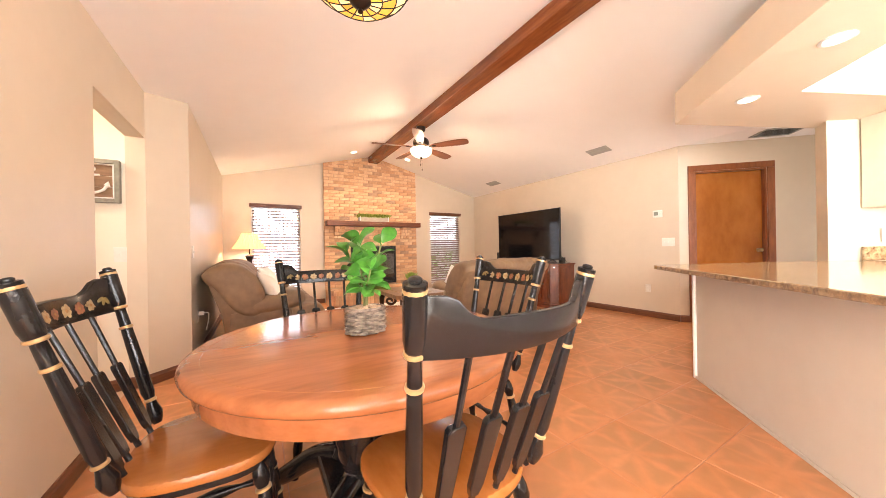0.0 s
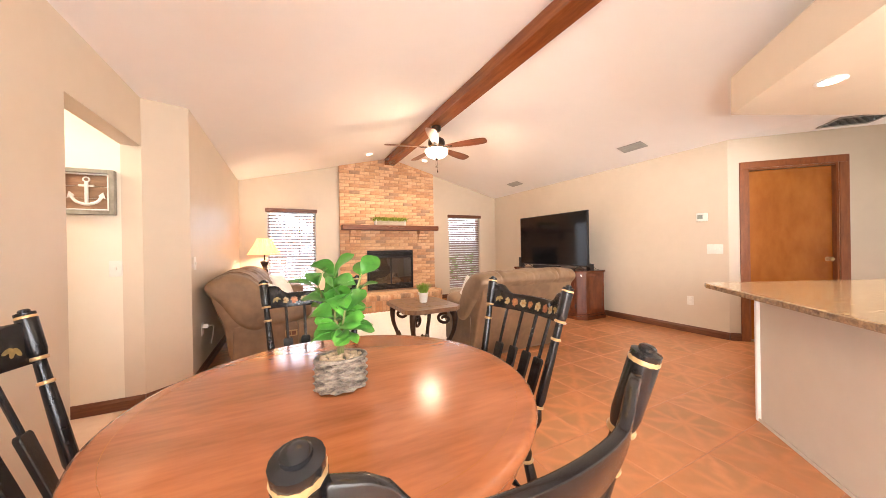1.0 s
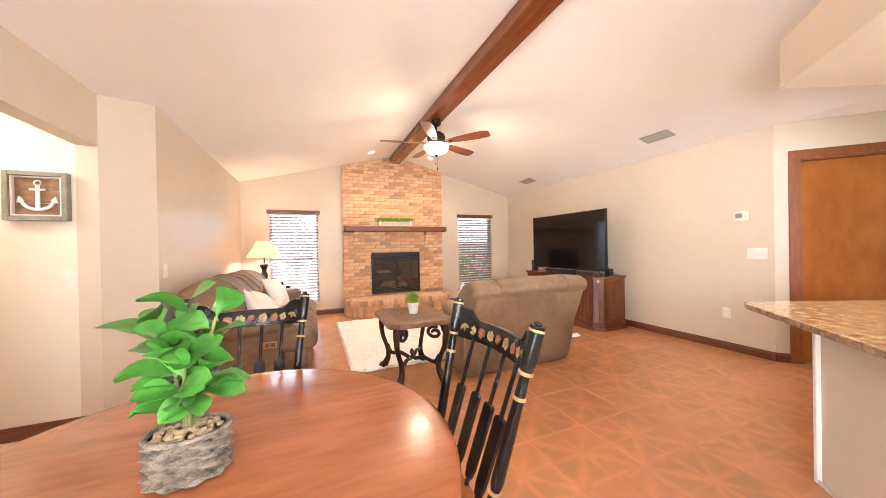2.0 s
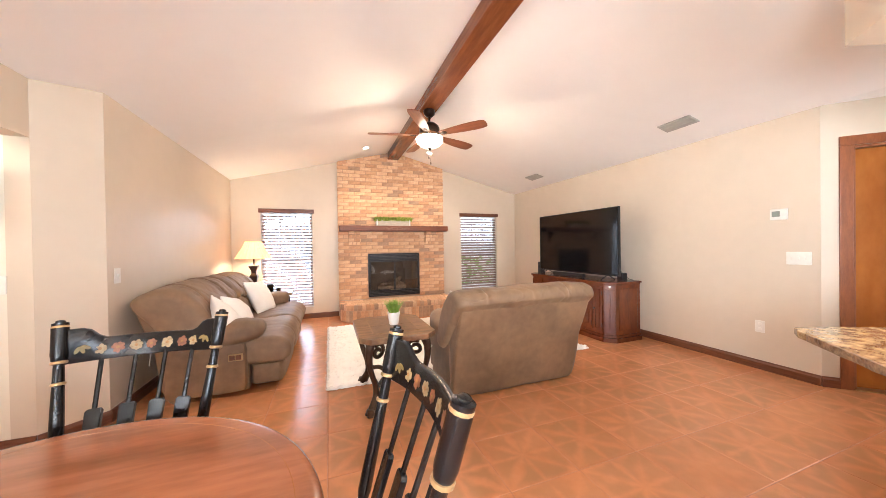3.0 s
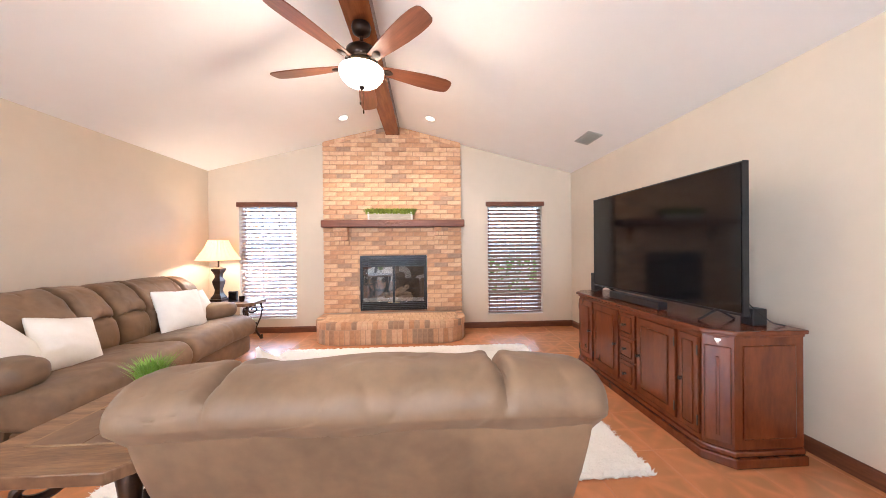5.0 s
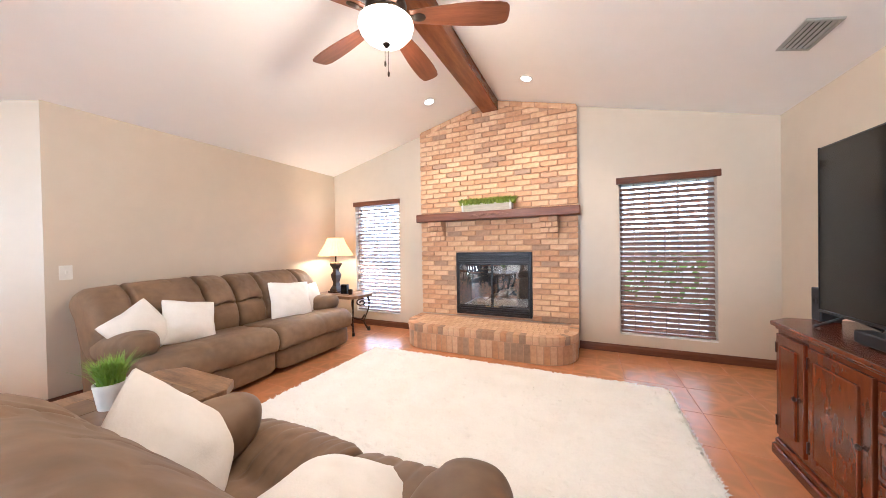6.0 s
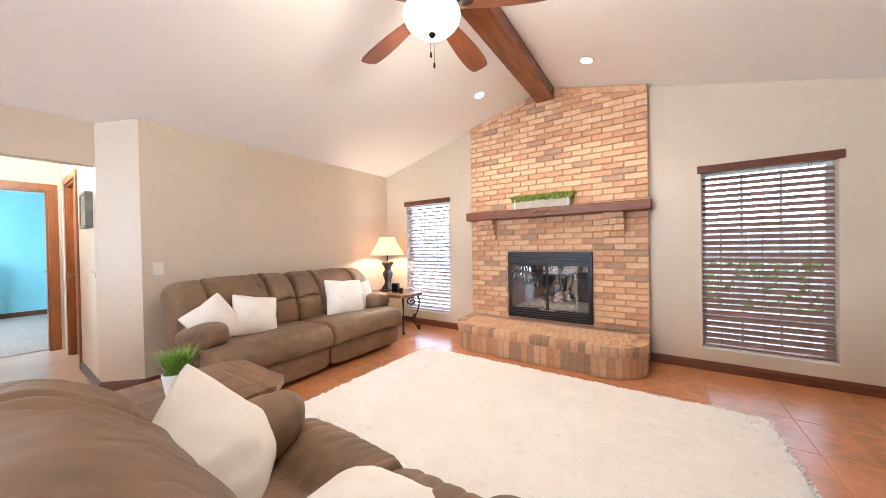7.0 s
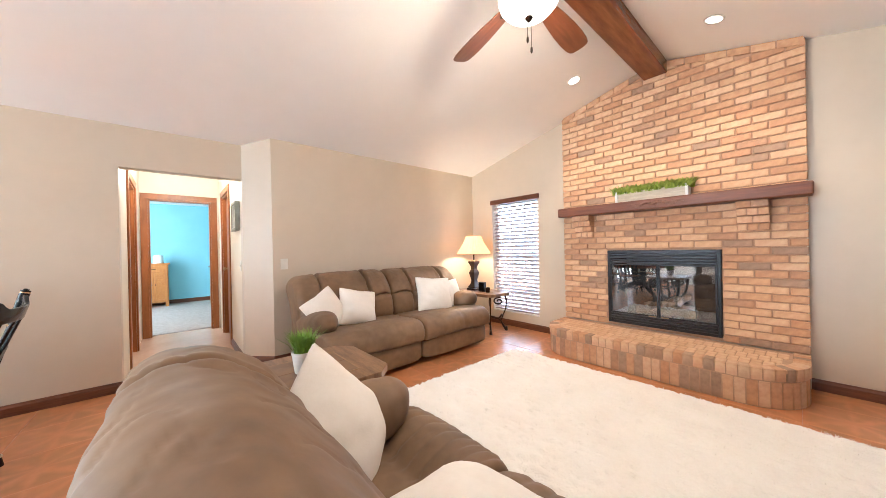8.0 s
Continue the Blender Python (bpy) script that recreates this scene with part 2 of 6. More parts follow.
CABPAINT = mat("cream_cabinet_paint", (0.74, 0.66, 0.52), scale=2, rough=0.4)
PLASTIC = mat("ivory_plastic", (0.82, 0.79, 0.72), scale=5, rough=0.35)
WHITEPAINT = mat("white_paint", (0.82, 0.81, 0.78), scale=3, rough=0.4)
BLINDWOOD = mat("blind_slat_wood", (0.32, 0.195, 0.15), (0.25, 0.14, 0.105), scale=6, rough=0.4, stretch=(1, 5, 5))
# the same slat wood, lightened to put the window's backlight into its colour
BLINDBACKLIT = mat("blind_slat_pale_wood", (0.46, 0.36, 0.33), (0.39, 0.30, 0.27), scale=6, rough=0.4, stretch=(1, 5, 5))
SCREEN = mat("screen_glass", (0.006, 0.006, 0.007), scale=1, rough=0.09)
SCREEN.node_tree.nodes["Principled BSDF"].inputs["Specular IOR Level"].default_value = 0.32
BLACKPLASTIC = mat("black_plastic", (0.012, 0.012, 0.013), scale=9, rough=0.4)
BLACKMETAL = mat("black_stove_metal", (0.016, 0.016, 0.018), (0.03, 0.03, 0.032), scale=14, rough=0.33, metal=0.5)
SOOT = mat("firebox_soot", (0.13, 0.11, 0.095), (0.05, 0.042, 0.038), scale=7, rough=0.9, bump=0.2)
LOG = mat("ceramic_log", (0.46, 0.33, 0.22), (0.2, 0.13, 0.085), scale=9, rough=0.9, bump=0.6)
LEAF = mat("rubber_plant_leaf", (0.11, 0.33, 0.045), (0.04, 0.16, 0.025), scale=9, rough=0.3, random_tint=0.75)
MOSS = mat("yellow_green_foliage", (0.40, 0.47, 0.07), (0.20, 0.30, 0.035), scale=30, rough=0.6)
GRASS = mat("artificial_grass", (0.30, 0.46, 0.06), (0.14, 0.28, 0.03), scale=22, rough=0.5)
STEM = mat("plant_stem", (0.2, 0.2, 0.07), scale=20, rough=0.7)
WICKER = mat("grey_wicker", (0.42, 0.35, 0.28), (0.05, 0.038, 0.032), scale=34, rough=0.7, bump=0.5, stretch=(1, 1, 2.6))
PEBBLE = mat("tan_pebble", (0.62, 0.47, 0.31), (0.36, 0.25, 0.16), scale=30, rough=0.6)
POT = mat("white_glazed_pot", (0.82, 0.79, 0.74), scale=6, rough=0.3)
LIMEWASH = mat("whitewashed_wood", (0.62, 0.56, 0.46), (0.45, 0.38, 0.29), scale=9, rough=0.8, stretch=(1, 6, 6), bump=0.15)
GREYWOOD = mat("weathered_grey_frame", (0.34, 0.33, 0.27), (0.2, 0.19, 0.15), scale=9, rough=0.8, bump=0.2)
PICBACK = mat("brown_picture_boards", (0.30, 0.185, 0.11), (0.2, 0.115, 0.065), scale=7, rough=0.8, stretch=(1, 1, 6))
BRONZE = mat("dark_bronze", (0.03, 0.02, 0.015), (0.05, 0.03, 0.02), scale=20, rough=0.32, metal=0.8)
BLADE = mat("walnut_fan_blade", (0.23, 0.08, 0.035), (0.14, 0.045, 0.02), scale=5, rough=0.3, stretch=(0.7, 8, 4))
BRASS = mat("brushed_brass", (0.45, 0.32, 0.16), scale=20, rough=0.3, metal=1.0)
CHROME = mat("brushed_nickel", (0.62, 0.6, 0.56), scale=20, rough=0.25, metal=1.0)
BOWL = mat("lit_frosted_glass_bowl", (1.0, 0.82, 0.58), (1.0, 0.80, 0.55), scale=3, rough=0.4, emit=9.0)
DISC = mat("lit_downlight_lens", (1.0, 0.86, 0.66), (1.0, 0.85, 0.65), scale=3, rough=0.4, emit=14.0)
PANEL = mat("lit_ceiling_diffuser", (1.0, 0.97, 0.92), (1.0, 0.97, 0.92), scale=3, rough=0.5, emit=4.5)
SHADE = mat("lit_linen_shade", (0.92, 0.64, 0.30), (0.88, 0.58, 0.25), scale=30, rough=0.9, emit=0.75)
AMBER = mat("amber_art_glass", (0.78, 0.45, 0.10), (0.6, 0.3, 0.05), scale=12, rough=0.2, emit=0.55)
CREAMGLASS = mat("cream_art_glass", (0.85, 0.72, 0.38), (0.75, 0.6, 0.26), scale=12, rough=0.2, emit=0.6)
LEAD = mat("dark_leading", (0.02, 0.016, 0.012), scale=20, rough=0.5, metal=0.6)
CARPET = mat("pale_carpet", (0.44, 0.36, 0.31), (0.34, 0.28, 0.24), scale=20, rough=0.95, bump=0.4, bump_scale=200)
PINE = mat("orange_pine", (0.58, 0.24, 0.06), (0.46, 0.17, 0.04), scale=5, rough=0.4, stretch=(5, 5, 1))
VENT = mat("vent_grey_metal", (0.45, 0.45, 0.42), (0.38, 0.38, 0.36), scale=9, rough=0.5, metal=0.3)
DUCTSHADE = mat("dark_duct", (0.03, 0.03, 0.03), scale=9, rough=0.9)
GLASS = glass_mat("clear_glass")
LAWN = mat("lawn", (0.10, 0.17, 0.04), (0.05, 0.10, 0.02), scale=3, rough=0.95, bump=0.5)
HEDGE = mat("hedge_leaf", (0.32, 0.47, 0.15), (0.18, 0.3, 0.08), scale=3, rough=0.8)
FENCE = mat("pale_fence", (0.84, 0.82, 0.79), (0.74, 0.72, 0.68), scale=4, rough=0.8)
BRIGHTSKY = mat("bright_haze", (0.93, 0.96, 1.0), (0.86, 0.92, 1.0), scale=0.2, rough=1.0, emit=2.6)
LCD = mat("grey_display", (0.22, 0.25, 0.21), scale=9, rough=0.3)


# ---- mesh helpers ----
def mesh_object(name, bm, material, smooth=False):
    me = bpy.data.meshes.new(name)
    bmesh.ops.recalc_face_normals(bm, faces=bm.faces)
    bm.to_mesh(me)
    bm.free()
    if smooth:
        me.shade_smooth()
        me.set_sharp_from_angle(angle=radians(42))
    me.materials.append(material)
    return new(name, me)


def part(name, bm, material, parent=None, label="", smooth=False):
    """One mesh object, given in its parent's own space."""
    ob = mesh_object(name, bm, material, smooth)
    ob.parent = parent
    return tagged(ob, label)


def thing(name, m, label, category, group="", kind=""):
    ob = new(name)
    ob.empty_display_size = 0.1
    ob.matrix_world = m
    return tagged(ob, label, category, group, kind)


def solid(name, bm, material, label, category, kind="structure", smooth=False):
    return tagged(mesh_object(name, bm, material, smooth), label, category, "", kind)


def box(x0, x1, y0, y1, z0, z1, bevel=0.0, bm=None, m=None, seg=2):
    own = bmesh.new()
    r = bmesh.ops.create_cube(own, size=1.0)
    for v in own.verts:
        v.co = Vector(((x0 + x1) / 2 + v.co.x * (x1 - x0), (y0 + y1) / 2 + v.co.y * (y1 - y0), (z0 + z1) / 2 + v.co.z * (z1 - z0)))
    if bevel:
        bmesh.ops.bevel(own, geom=own.edges[:], offset=bevel, segments=seg, affect="EDGES", profile=0.5)
    return join(bm, own, m)


def join(bm, own, m=None):
    """Adds the mesh own to bm, moved by m."""
    if m is not None:
        own.transform(m)
    if bm is None:
        return own
    me = bpy.data.meshes.new("join")
    own.to_mesh(me)
    own.free()
    bm.from_mesh(me)
    bpy.data.meshes.remove(me)
    return bm


def prism(points, a0, a1, axis="z", bm=None, m=None, bevel=0.0):
    """A flat outline, pushed from a0 to a1 along an axis. Points are (x, y), (x, z) or (y, z)."""
    own = bmesh.new()

    def at(p, a):
        return {"z": (p[0], p[1], a), "y": (p[0], a, p[1]), "x": (a, p[0], p[1])}[axis]
    lo = [own.verts.new(at(p, a0)) for p in points]
    hi = [own.verts.new(at(p, a1)) for p in points]
    own.faces.new(lo)
    own.faces.new(hi)
    for i in range(len(points)):
        j = (i + 1) % len(points)
        own.faces.new((lo[i], lo[j], hi[j], hi[i]))
    bmesh.ops.recalc_face_normals(own, faces=own.faces)
    if bevel:
        bmesh.ops.bevel(own, geom=own.edges[:], offset=bevel, segments=2, affect="EDGES", profile=0.5)
    return join(bm, own, m)


def lathe(profile, segments=20, bm=None, m=None):
    """Turns (radius, z) pairs round the z axis."""
    own = bmesh.new()
    rings = []
    for r, z in profile:
        rings.append([own.verts.new((r * math.cos(math.tau * i / segments), r * math.sin(math.tau * i / segments), z)) for i in range(segments)])
    for a, b in zip(rings, rings[1:]):
        for i in range(segments):
            j = (i + 1) % segments
            own.faces.new((a[i], a[j], b[j], b[i]))
    own.faces.new(rings[0])
    own.faces.new(rings[-1])
    return join(bm, own, m)


def between(a, b):
    """A pose whose z axis runs from a to b."""
    a, b = Vector(a), Vector(b)
    return Matrix.Translation(a) @ (b - a).to_track_quat("Z", "Y").to_matrix().to_4x4()


def turned(a, b, profile, segments=12, bm=None):
    """A turned rod from a to b; the profile gives (radius, share of the length)."""
    n = (Vector(b) - Vector(a)).length
    return lathe([(r, s * n) for r, s in profile], segments, bm, between(a, b))


def tube(points, radius, segments=8, bm=None, m=None, flat=1.0):
    """A rod along points; radius is a number or one per point."""
    own = bmesh.new()
    pts = [Vector(p) for p in points]
    rad = radius if isinstance(radius, (list, tuple)) else [radius] * len(pts)
    rings, side = [], None
    for i, p in enumerate(pts):
        d = (pts[min(i + 1, len(pts) - 1)] - pts[max(i - 1, 0)]).normalized()
        if side is None:
            side = d.orthogonal().normalized()
        side = (side - d * side.dot(d)).normalized()
        up = d.cross(side)
        rings.append([own.verts.new(p + rad[i] * (math.cos(math.tau * k / segments) * side + flat * math.sin(math.tau * k / segments) * up)) for k in range(segments)])
    for a, b in zip(rings, rings[1:]):
        for k in range(segments):
            j = (k + 1) % segments
            own.faces.new((a[k], a[j], b[j], b[k]))
    own.faces.new(rings[0])
    own.faces.new(rings[-1])
    return join(bm, own, m)


def spline(points, n=6):
    """Catmull-Rom points through the given ones."""
    p = [Vector(q) for q in points]
    p = [2 * p[0] - p[1]] + p + [2 * p[-1] - p[-2]]
    out = []
    for i in range(1, len(p) - 2):
        for k in range(n):
            t = k / n
            out.append(0.5 * (2 * p[i] + (p[i + 1] - p[i - 1]) * t + (2 * p[i - 1] - 5 * p[i] + 4 * p[i + 1] - p[i + 2]) * t * t + (3 * p[i] - p[i - 1] - 3 * p[i + 1] + p[i + 2]) * t ** 3))
    return out + [p[-2]]


def puff(size, k=4.5, n=10, lump=0.0, seed=0.0, shape=None, m=None, bm=None):
    """A padded block with rounded edges: size is its full extent, k its squareness; shape(v, u) may push the points about, u in -1..1."""
    own = bmesh.new()
    bmesh.ops.create_cube(own, size=2.0)
    bmesh.ops.subdivide_edges(own, edges=own.edges[:], cuts=n, use_grid_fill=True)
    for v in own.verts:
        p = v.co.copy()
        q = Vector([math.tan(c * 0.72) / math.tan(0.72) for c in p])
        s = max(abs(c) for c in q) / (sum(abs(c) ** k for c in q)) ** (1 / k)
        u = q * s
        w = Vector((u.x * size[0] / 2, u.y * size[1] / 2, u.z * size[2] / 2))
        if lump:
            w += u.normalized() * lump * noise.noise(w * 5.0 + Vector((seed, seed * 1.7, 3.1)))
        if shape:
            w = shape(w, u)
        v.co = w
    return join(bm, own, m)


def frame_box(x0, x1, z0, z1, w, y0, y1, bevel=0.0, bm=None):
    """A flat rectangular surround in the xz plane."""
    bm = box(x0, x0 + w, y0, y1, z0, z1, bevel, bm)
    bm = box(x1 - w, x1, y0, y1, z0, z1, bevel, bm)
    bm = box(x0 + w, x1 - w, y0, y1, z1 - w, z1, bevel, bm)
    return box(x0 + w, x1 - w, y0, y1, z0, z0 + w, bevel, bm)


# ---- the large structure ----
XL, XR, YB, YS = 0.033, 5.58, 7.25, -1.8
XO = -0.21
RIDGE_X, RIDGE_Z, PITCH = 2.78, 3.122, 0.2485
DIAG = pose(5.58, 2.52, 0, 0, 0, -45)


def roof(x):
    return RIDGE_Z - PITCH * abs(x - RIDGE_X)


def gable(x0, x1, z0, bm, y0=YB, y1=YB + 0.15):
    """A piece of an end wall from z0 up to the sloping ceiling."""
    pts = [(x0, z0), (x1, z0), (x1, roof(x1))]
    if x0 < RIDGE_X < x1:
        pts.append((RIDGE_X, RIDGE_Z))
    return prism(pts + [(x0, roof(x0))], y0, y1, "y", bm)


WINDOWS = ((0.47, 1.30), (4.235, 5.105))
WZ0, WZ1 = 0.205, 1.93
bm = None
for x0, x1 in ((-0.09, 0.47), (1.30, 2.27), (3.28, 4.235), (5.105, XR + 0.12)):
    bm = gable(x0, x1, 0, bm)
for x0, x1 in WINDOWS:
    bm = box(x0, x1, YB, YB + 0.15, 0, WZ0, 0, bm)
    bm = gable(x0, x1, WZ1, bm)
bm = gable(2.27, 3.28, 1.15, box(2.27, 3.28, YB, YB + 0.15, 0, 0.32, 0, bm))
solid("wall_north", bm, PAINT, "beige painted gable wall behind the fireplace", "wall")
solid("wall_west", box(XL - 0.12, XL, 4.12, YB, 0, roof(XL)), PAINT, "beige painted long wall behind the sofa", "wall")
bm = prism([(XL, 4.12), (XL - 0.12, 4.12), (XO - 0.02, 4.005), (XO - 0.12, 4.005), (XO - 0.12, 3.885), (XO, 3.885)], 0, 2.43, "z")
solid("wall_corner", bm, PAINT, "beige painted angled wall piece beside the hallway", "wall")
bm = box(XO - 0.12, XO, 0.05, 2.95, 0, roof(XO))
# unseen opening, added for the side fill lamp
bm = box(XO - 0.12, XO, YS, -1.55, 0, roof(XO), 0, bm)
bm = box(XO - 0.12, XO, -1.55, 0.05, 0, 0.05, 0, bm)
bm = box(XO - 0.12, XO, -1.55, 0.05, 2.11, roof(XO), 0, bm)
bm = box(XO - 0.12, XO, 2.95, 3.885, 2.005, roof(XO), 0, bm)
solid("wall_dining", bm, PAINT, "beige painted dining wall with a cased opening to the hall", "wall")
solid("wall_east", box(XR, XR + 0.12, 2.52, YB, 0, roof(XR)), PAINT, "beige painted wall behind the television", "wall")
bm = box(0, 0.188, 0, 0.12, 0, 2.43, 0, None, DIAG)
bm = box(0.998, 1.75, 0, 0.12, 0, 2.43, 0, bm, DIAG)
bm = box(0.188, 0.998, 0, 0.12, 2.06, 2.43, 0, bm, DIAG)
solid("wall_diagonal", bm, PAINT, "beige painted angled wall round the wooden door", "wall")
# the gap in this wall is unseen, added for the entry fill lamp
bm = box(6.82, 6.94, YS, 0.2, 0, 2.43)
bm = box(6.82, 6.94, 0.9, 1.36, 0, 2.43, 0, bm)
bm = box(6.82, 6.94, 0.2, 0.9, 0, 0.3, 0, bm)
bm = box(6.82, 6.94, 0.2, 0.9, 2.05, 2.43, 0, bm)
solid("wall_entry", bm, PAINT, "plain beige wall that closes the entry", "wall")
bm = prism([(4.912, 1.114), (5.115, 1.212), (6.82, -0.02), (6.82, -0.29)], 0, 2.43, "z")
solid("wall_kitchen", bm, CABPAINT, "cream painted kitchen wall end beside the counter", "wall")
# south wall with the dining windows, and a kitchen opening added for fill light
bm = None
for x0, x1 in ((-0.33, 0.25), (3.25, 3.5), (4.7, 6.94)):
    bm = box(x0, x1, YS - 0.15, YS, 0, 2.35, 0, bm)
for x0, x1, z0, z1 in ((0.25, 3.25, 0.03, 2.14), (3.5, 4.7, 1.0, 2.0)):
    bm = box(x0, x1, YS - 0.15, YS, 0, z0, 0, bm)
    bm = box(x0, x1, YS - 0.15, YS, z1, 2.35, 0, bm)
bm = prism([(-0.33, 2.35), (6.94, 2.35), (6.94, 2.43), (5.58, 2.43), (RIDGE_X, RIDGE_Z), (-0.33, roof(-0.33))], YS - 0.15, YS, "y", bm)
solid("wall_south", bm, PAINT, "beige painted wall with the dining windows", "wall")
# ceilings
bm = prism([(-0.33, roof(-0.33)), (RIDGE_X, RIDGE_Z), (RIDGE_X, RIDGE_Z + 0.12), (-0.33, roof(-0.33) + 0.12)], YS - 0.15, YB + 0.15, "y")
bm = prism([(RIDGE_X, RIDGE_Z), (XR, roof(XR)), (XR, roof(XR) + 0.12), (RIDGE_X, RIDGE_Z + 0.12)], YS - 0.15, YB + 0.15, "y", bm)
bm = box(XR, 6.94, YS - 0.15, 2.75, roof(XR) + 0.004, roof(XR) + 0.12, 0, bm)
solid("ceiling", bm, CEIL, "white painted vaulted ceiling", "ceiling")
# dropped kitchen ceiling with a lit opening
SOFFIT = [(3.79, 1.81), (5.13, 1.20), (6.8, -0.02), (6.8, YS), (0.16, YS)]
bm = None
L1, L2, L3 = (3.90, 1.08), (4.95, 0.60), (2.9, 0.05)
L4 = (3.95, -0.42)
for quad in ([(3.79, 1.81), (5.13, 1.20), L2, L1], [(3.79, 1.81), L1, L3, (0.16, YS)], [L3, L4, (6.8, YS), (0.16, YS)], [L2, (5.13, 1.20), (6.8, -0.02), (6.8, YS), L4]):
    bm = prism(quad, 2.143, 2.42, "z", bm)
solid("kitchen_soffit", bm, PAINT, "beige dropped kitchen ceiling over the counter", "soffit")
# unseen lid, added to keep the panel's light off the vault above
solid("soffit_lid", prism([L1, L2, L4, L3], 2.405, 2.42, "z"), CEIL, "unseen white lid that blocks the panel's upward light", "ceiling")
bm = prism([L1, L2, L4, L3], 2.36, 2.40, "z")
solid("ceiling_light_panel", bm, PANEL, "large bright lit panel set into the dropped ceiling", "ceiling light", "")
# floor bed under the tiles
solid("floor", box(-0.33, 6.94, YS - 0.15, YB + 0.15, -0.12, -0.0022), GROUT, "reddish terracotta tile floor", "floor")
FLOOR = bpy.data.objects["floor"]
# ground and distance outside
solid("ground", box(-60, 60, -60, 90, -0.4, -0.3), LAWN, "lawn round the house", "ground")
solid("patio", box(-4, 10, 7.41, 11.3, -0.3, -0.06), mat("pale_patio_concrete", (0.62, 0.6, 0.56), (0.52, 0.5, 0.47), scale=2, rough=0.9), "pale concrete patio outside the windows", "patio")
# ridge beam
bm = box(2.675, 2.885, YS, 7.175, 2.972, 3.2, 0.008)
solid("ridge_beam", bm, BEAMWOOD, "dark glossy wooden ridge beam", "beam")


def baseboard(x0, y0, x1, y1, h=0.09, t=0.016):
    """A stained skirting whose back runs from one point to the other; the room lies to the left of that way."""
    n = math.hypot(x1 - x0, y1 - y0)
    own = prism([(0, 0), (t, 0), (t, h - 0.025), (t * 0.55, h - 0.012), (t * 0.4, h), (0, h)], 0, n, "x", None)
    m = Matrix.Translation((x0, y0, 0)) @ Matrix.Rotation(math.atan2(y1 - y0, x1 - x0), 4, "Z")
    own.transform(m)
    return solid("baseboard", own, TRIMWOOD, "dark stained wooden baseboard", "baseboard")


for seg in ((XL, YB, XL, 4.12), (XL, 4.12, XO, 3.885), (XO, 2.95, XO, 0.05), (1.735, YB, XL, YB), (XR, YB, 3.81, YB), (XR, 2.52, XR, YB)):
    baseboard(*seg)
u45 = math.sqrt(0.5)
baseboard(5.58 + 0.108 * u45, 2.52 - 0.108 * u45, 5.58, 2.52)
baseboard(5.58 + 1.75 * u45, 2.52 - 1.75 * u45, 5.58 + 1.078 * u45, 2.52 - 1.078 * u45)
baseboard(XO, 3.885, -1.15, 3.885)


# ---- hallway and bedroom beyond ----
bm = box(-0.9, XO - 0.12, 2.83, 2.95, 0, 2.43)
bm = box(-1.75, -0.9, 2.83, 2.95, 2.06, 2.43, 0, bm)
bm = box(-2.47, -1.75, 2.83, 2.95, 0, 2.43, 0, bm)
solid("wall_hall_south", bm, HALLP, "cream hallway wall", "wall")
bm = box(-1.22, XO - 0.12, 3.885, 4.005, 0, 2.43)
bm = box(-2.02, -1.22, 3.885, 4.005, 2.06, 2.43, 0, bm)
bm = box(-2.47, -2.02, 3.885, 4.005, 0, 2.43, 0, bm)
solid("wall_hall_north", bm, HALLP, "cream hallway wall with an anchor picture", "wall")
bm = box(-2.59, -2.47, 1.4, 3.02, 0, 2.43)
bm = box(-2.59, -2.47, 3.80, 5.0, 0, 2.43, 0, bm)
bm = box(-2.59, -2.47, 3.02, 3.80, 2.05, 2.43, 0, bm)
solid("wall_hall_end", bm, HALLP, "cream wall round the bedroom doorway", "wall")
solid("ceiling_hall", box(-2.47, XO - 0.12, 2.83, 4.005, 2.43, 2.5), CEIL, "white hallway ceiling", "ceiling")
# hall tile colour is lightened to carry the sunlight lying on it
solid("floor_hall", box(-2.59, -0.33, 2.0, 5.0, -0.12, -0.002), mat("hall_floor_tile", (0.70, 0.50, 0.37), (0.62, 0.43, 0.31), scale=3, rough=0.22), "glossy terracotta hallway floor with sunlight put into its colour", "floor")
solid("floor_bedroom", box(-6.5, -2.59, 1.3, 5.1, -0.12, 0.006), CARPET, "pale grey bedroom carpet", "floor")
solid("wall_bedroom_west", box(-6.5, -6.38, 1.3, 5.1, 0, 2.43), BLUE, "bright blue bedroom wall", "wall")
solid("wall_bedroom_north", box(-6.38, -2.59, 4.9, 5.0, 0, 2.43), BLUE, "bright blue bedroom wall", "wall")
# this opening is out of view, added for the bedroom fill lamp
bm = box(-6.38, -5.2, 1.4, 1.5, 0, 2.43)
bm = box(-3.6, -2.59, 1.4, 1.5, 0, 2.43, 0, bm)
bm = box(-5.2, -3.6, 1.4, 1.5, 0, 0.85, 0, bm)
bm = box(-5.2, -3.6, 1.4, 1.5, 2.15, 2.43, 0, bm)
solid("wall_bedroom_south", bm, BLUE, "bright blue bedroom wall with an added unseen opening", "wall")
solid("ceiling_bedroom", box(-6.5, -2.47, 1.3, 5.1, 2.43, 2.5), CEIL, "white bedroom ceiling", "ceiling")
solid("wall_side_room_north", box(-2.59, -0.33, 4.9, 5.0, 0, 2.43), HALLP, "plain cream wall of the room off the hall", "wall")
solid("wall_side_room_east", box(-0.33, -0.28, 4.005, 5.0, 0, 2.43), HALLP, "plain cream wall of the room off the hall", "wall")
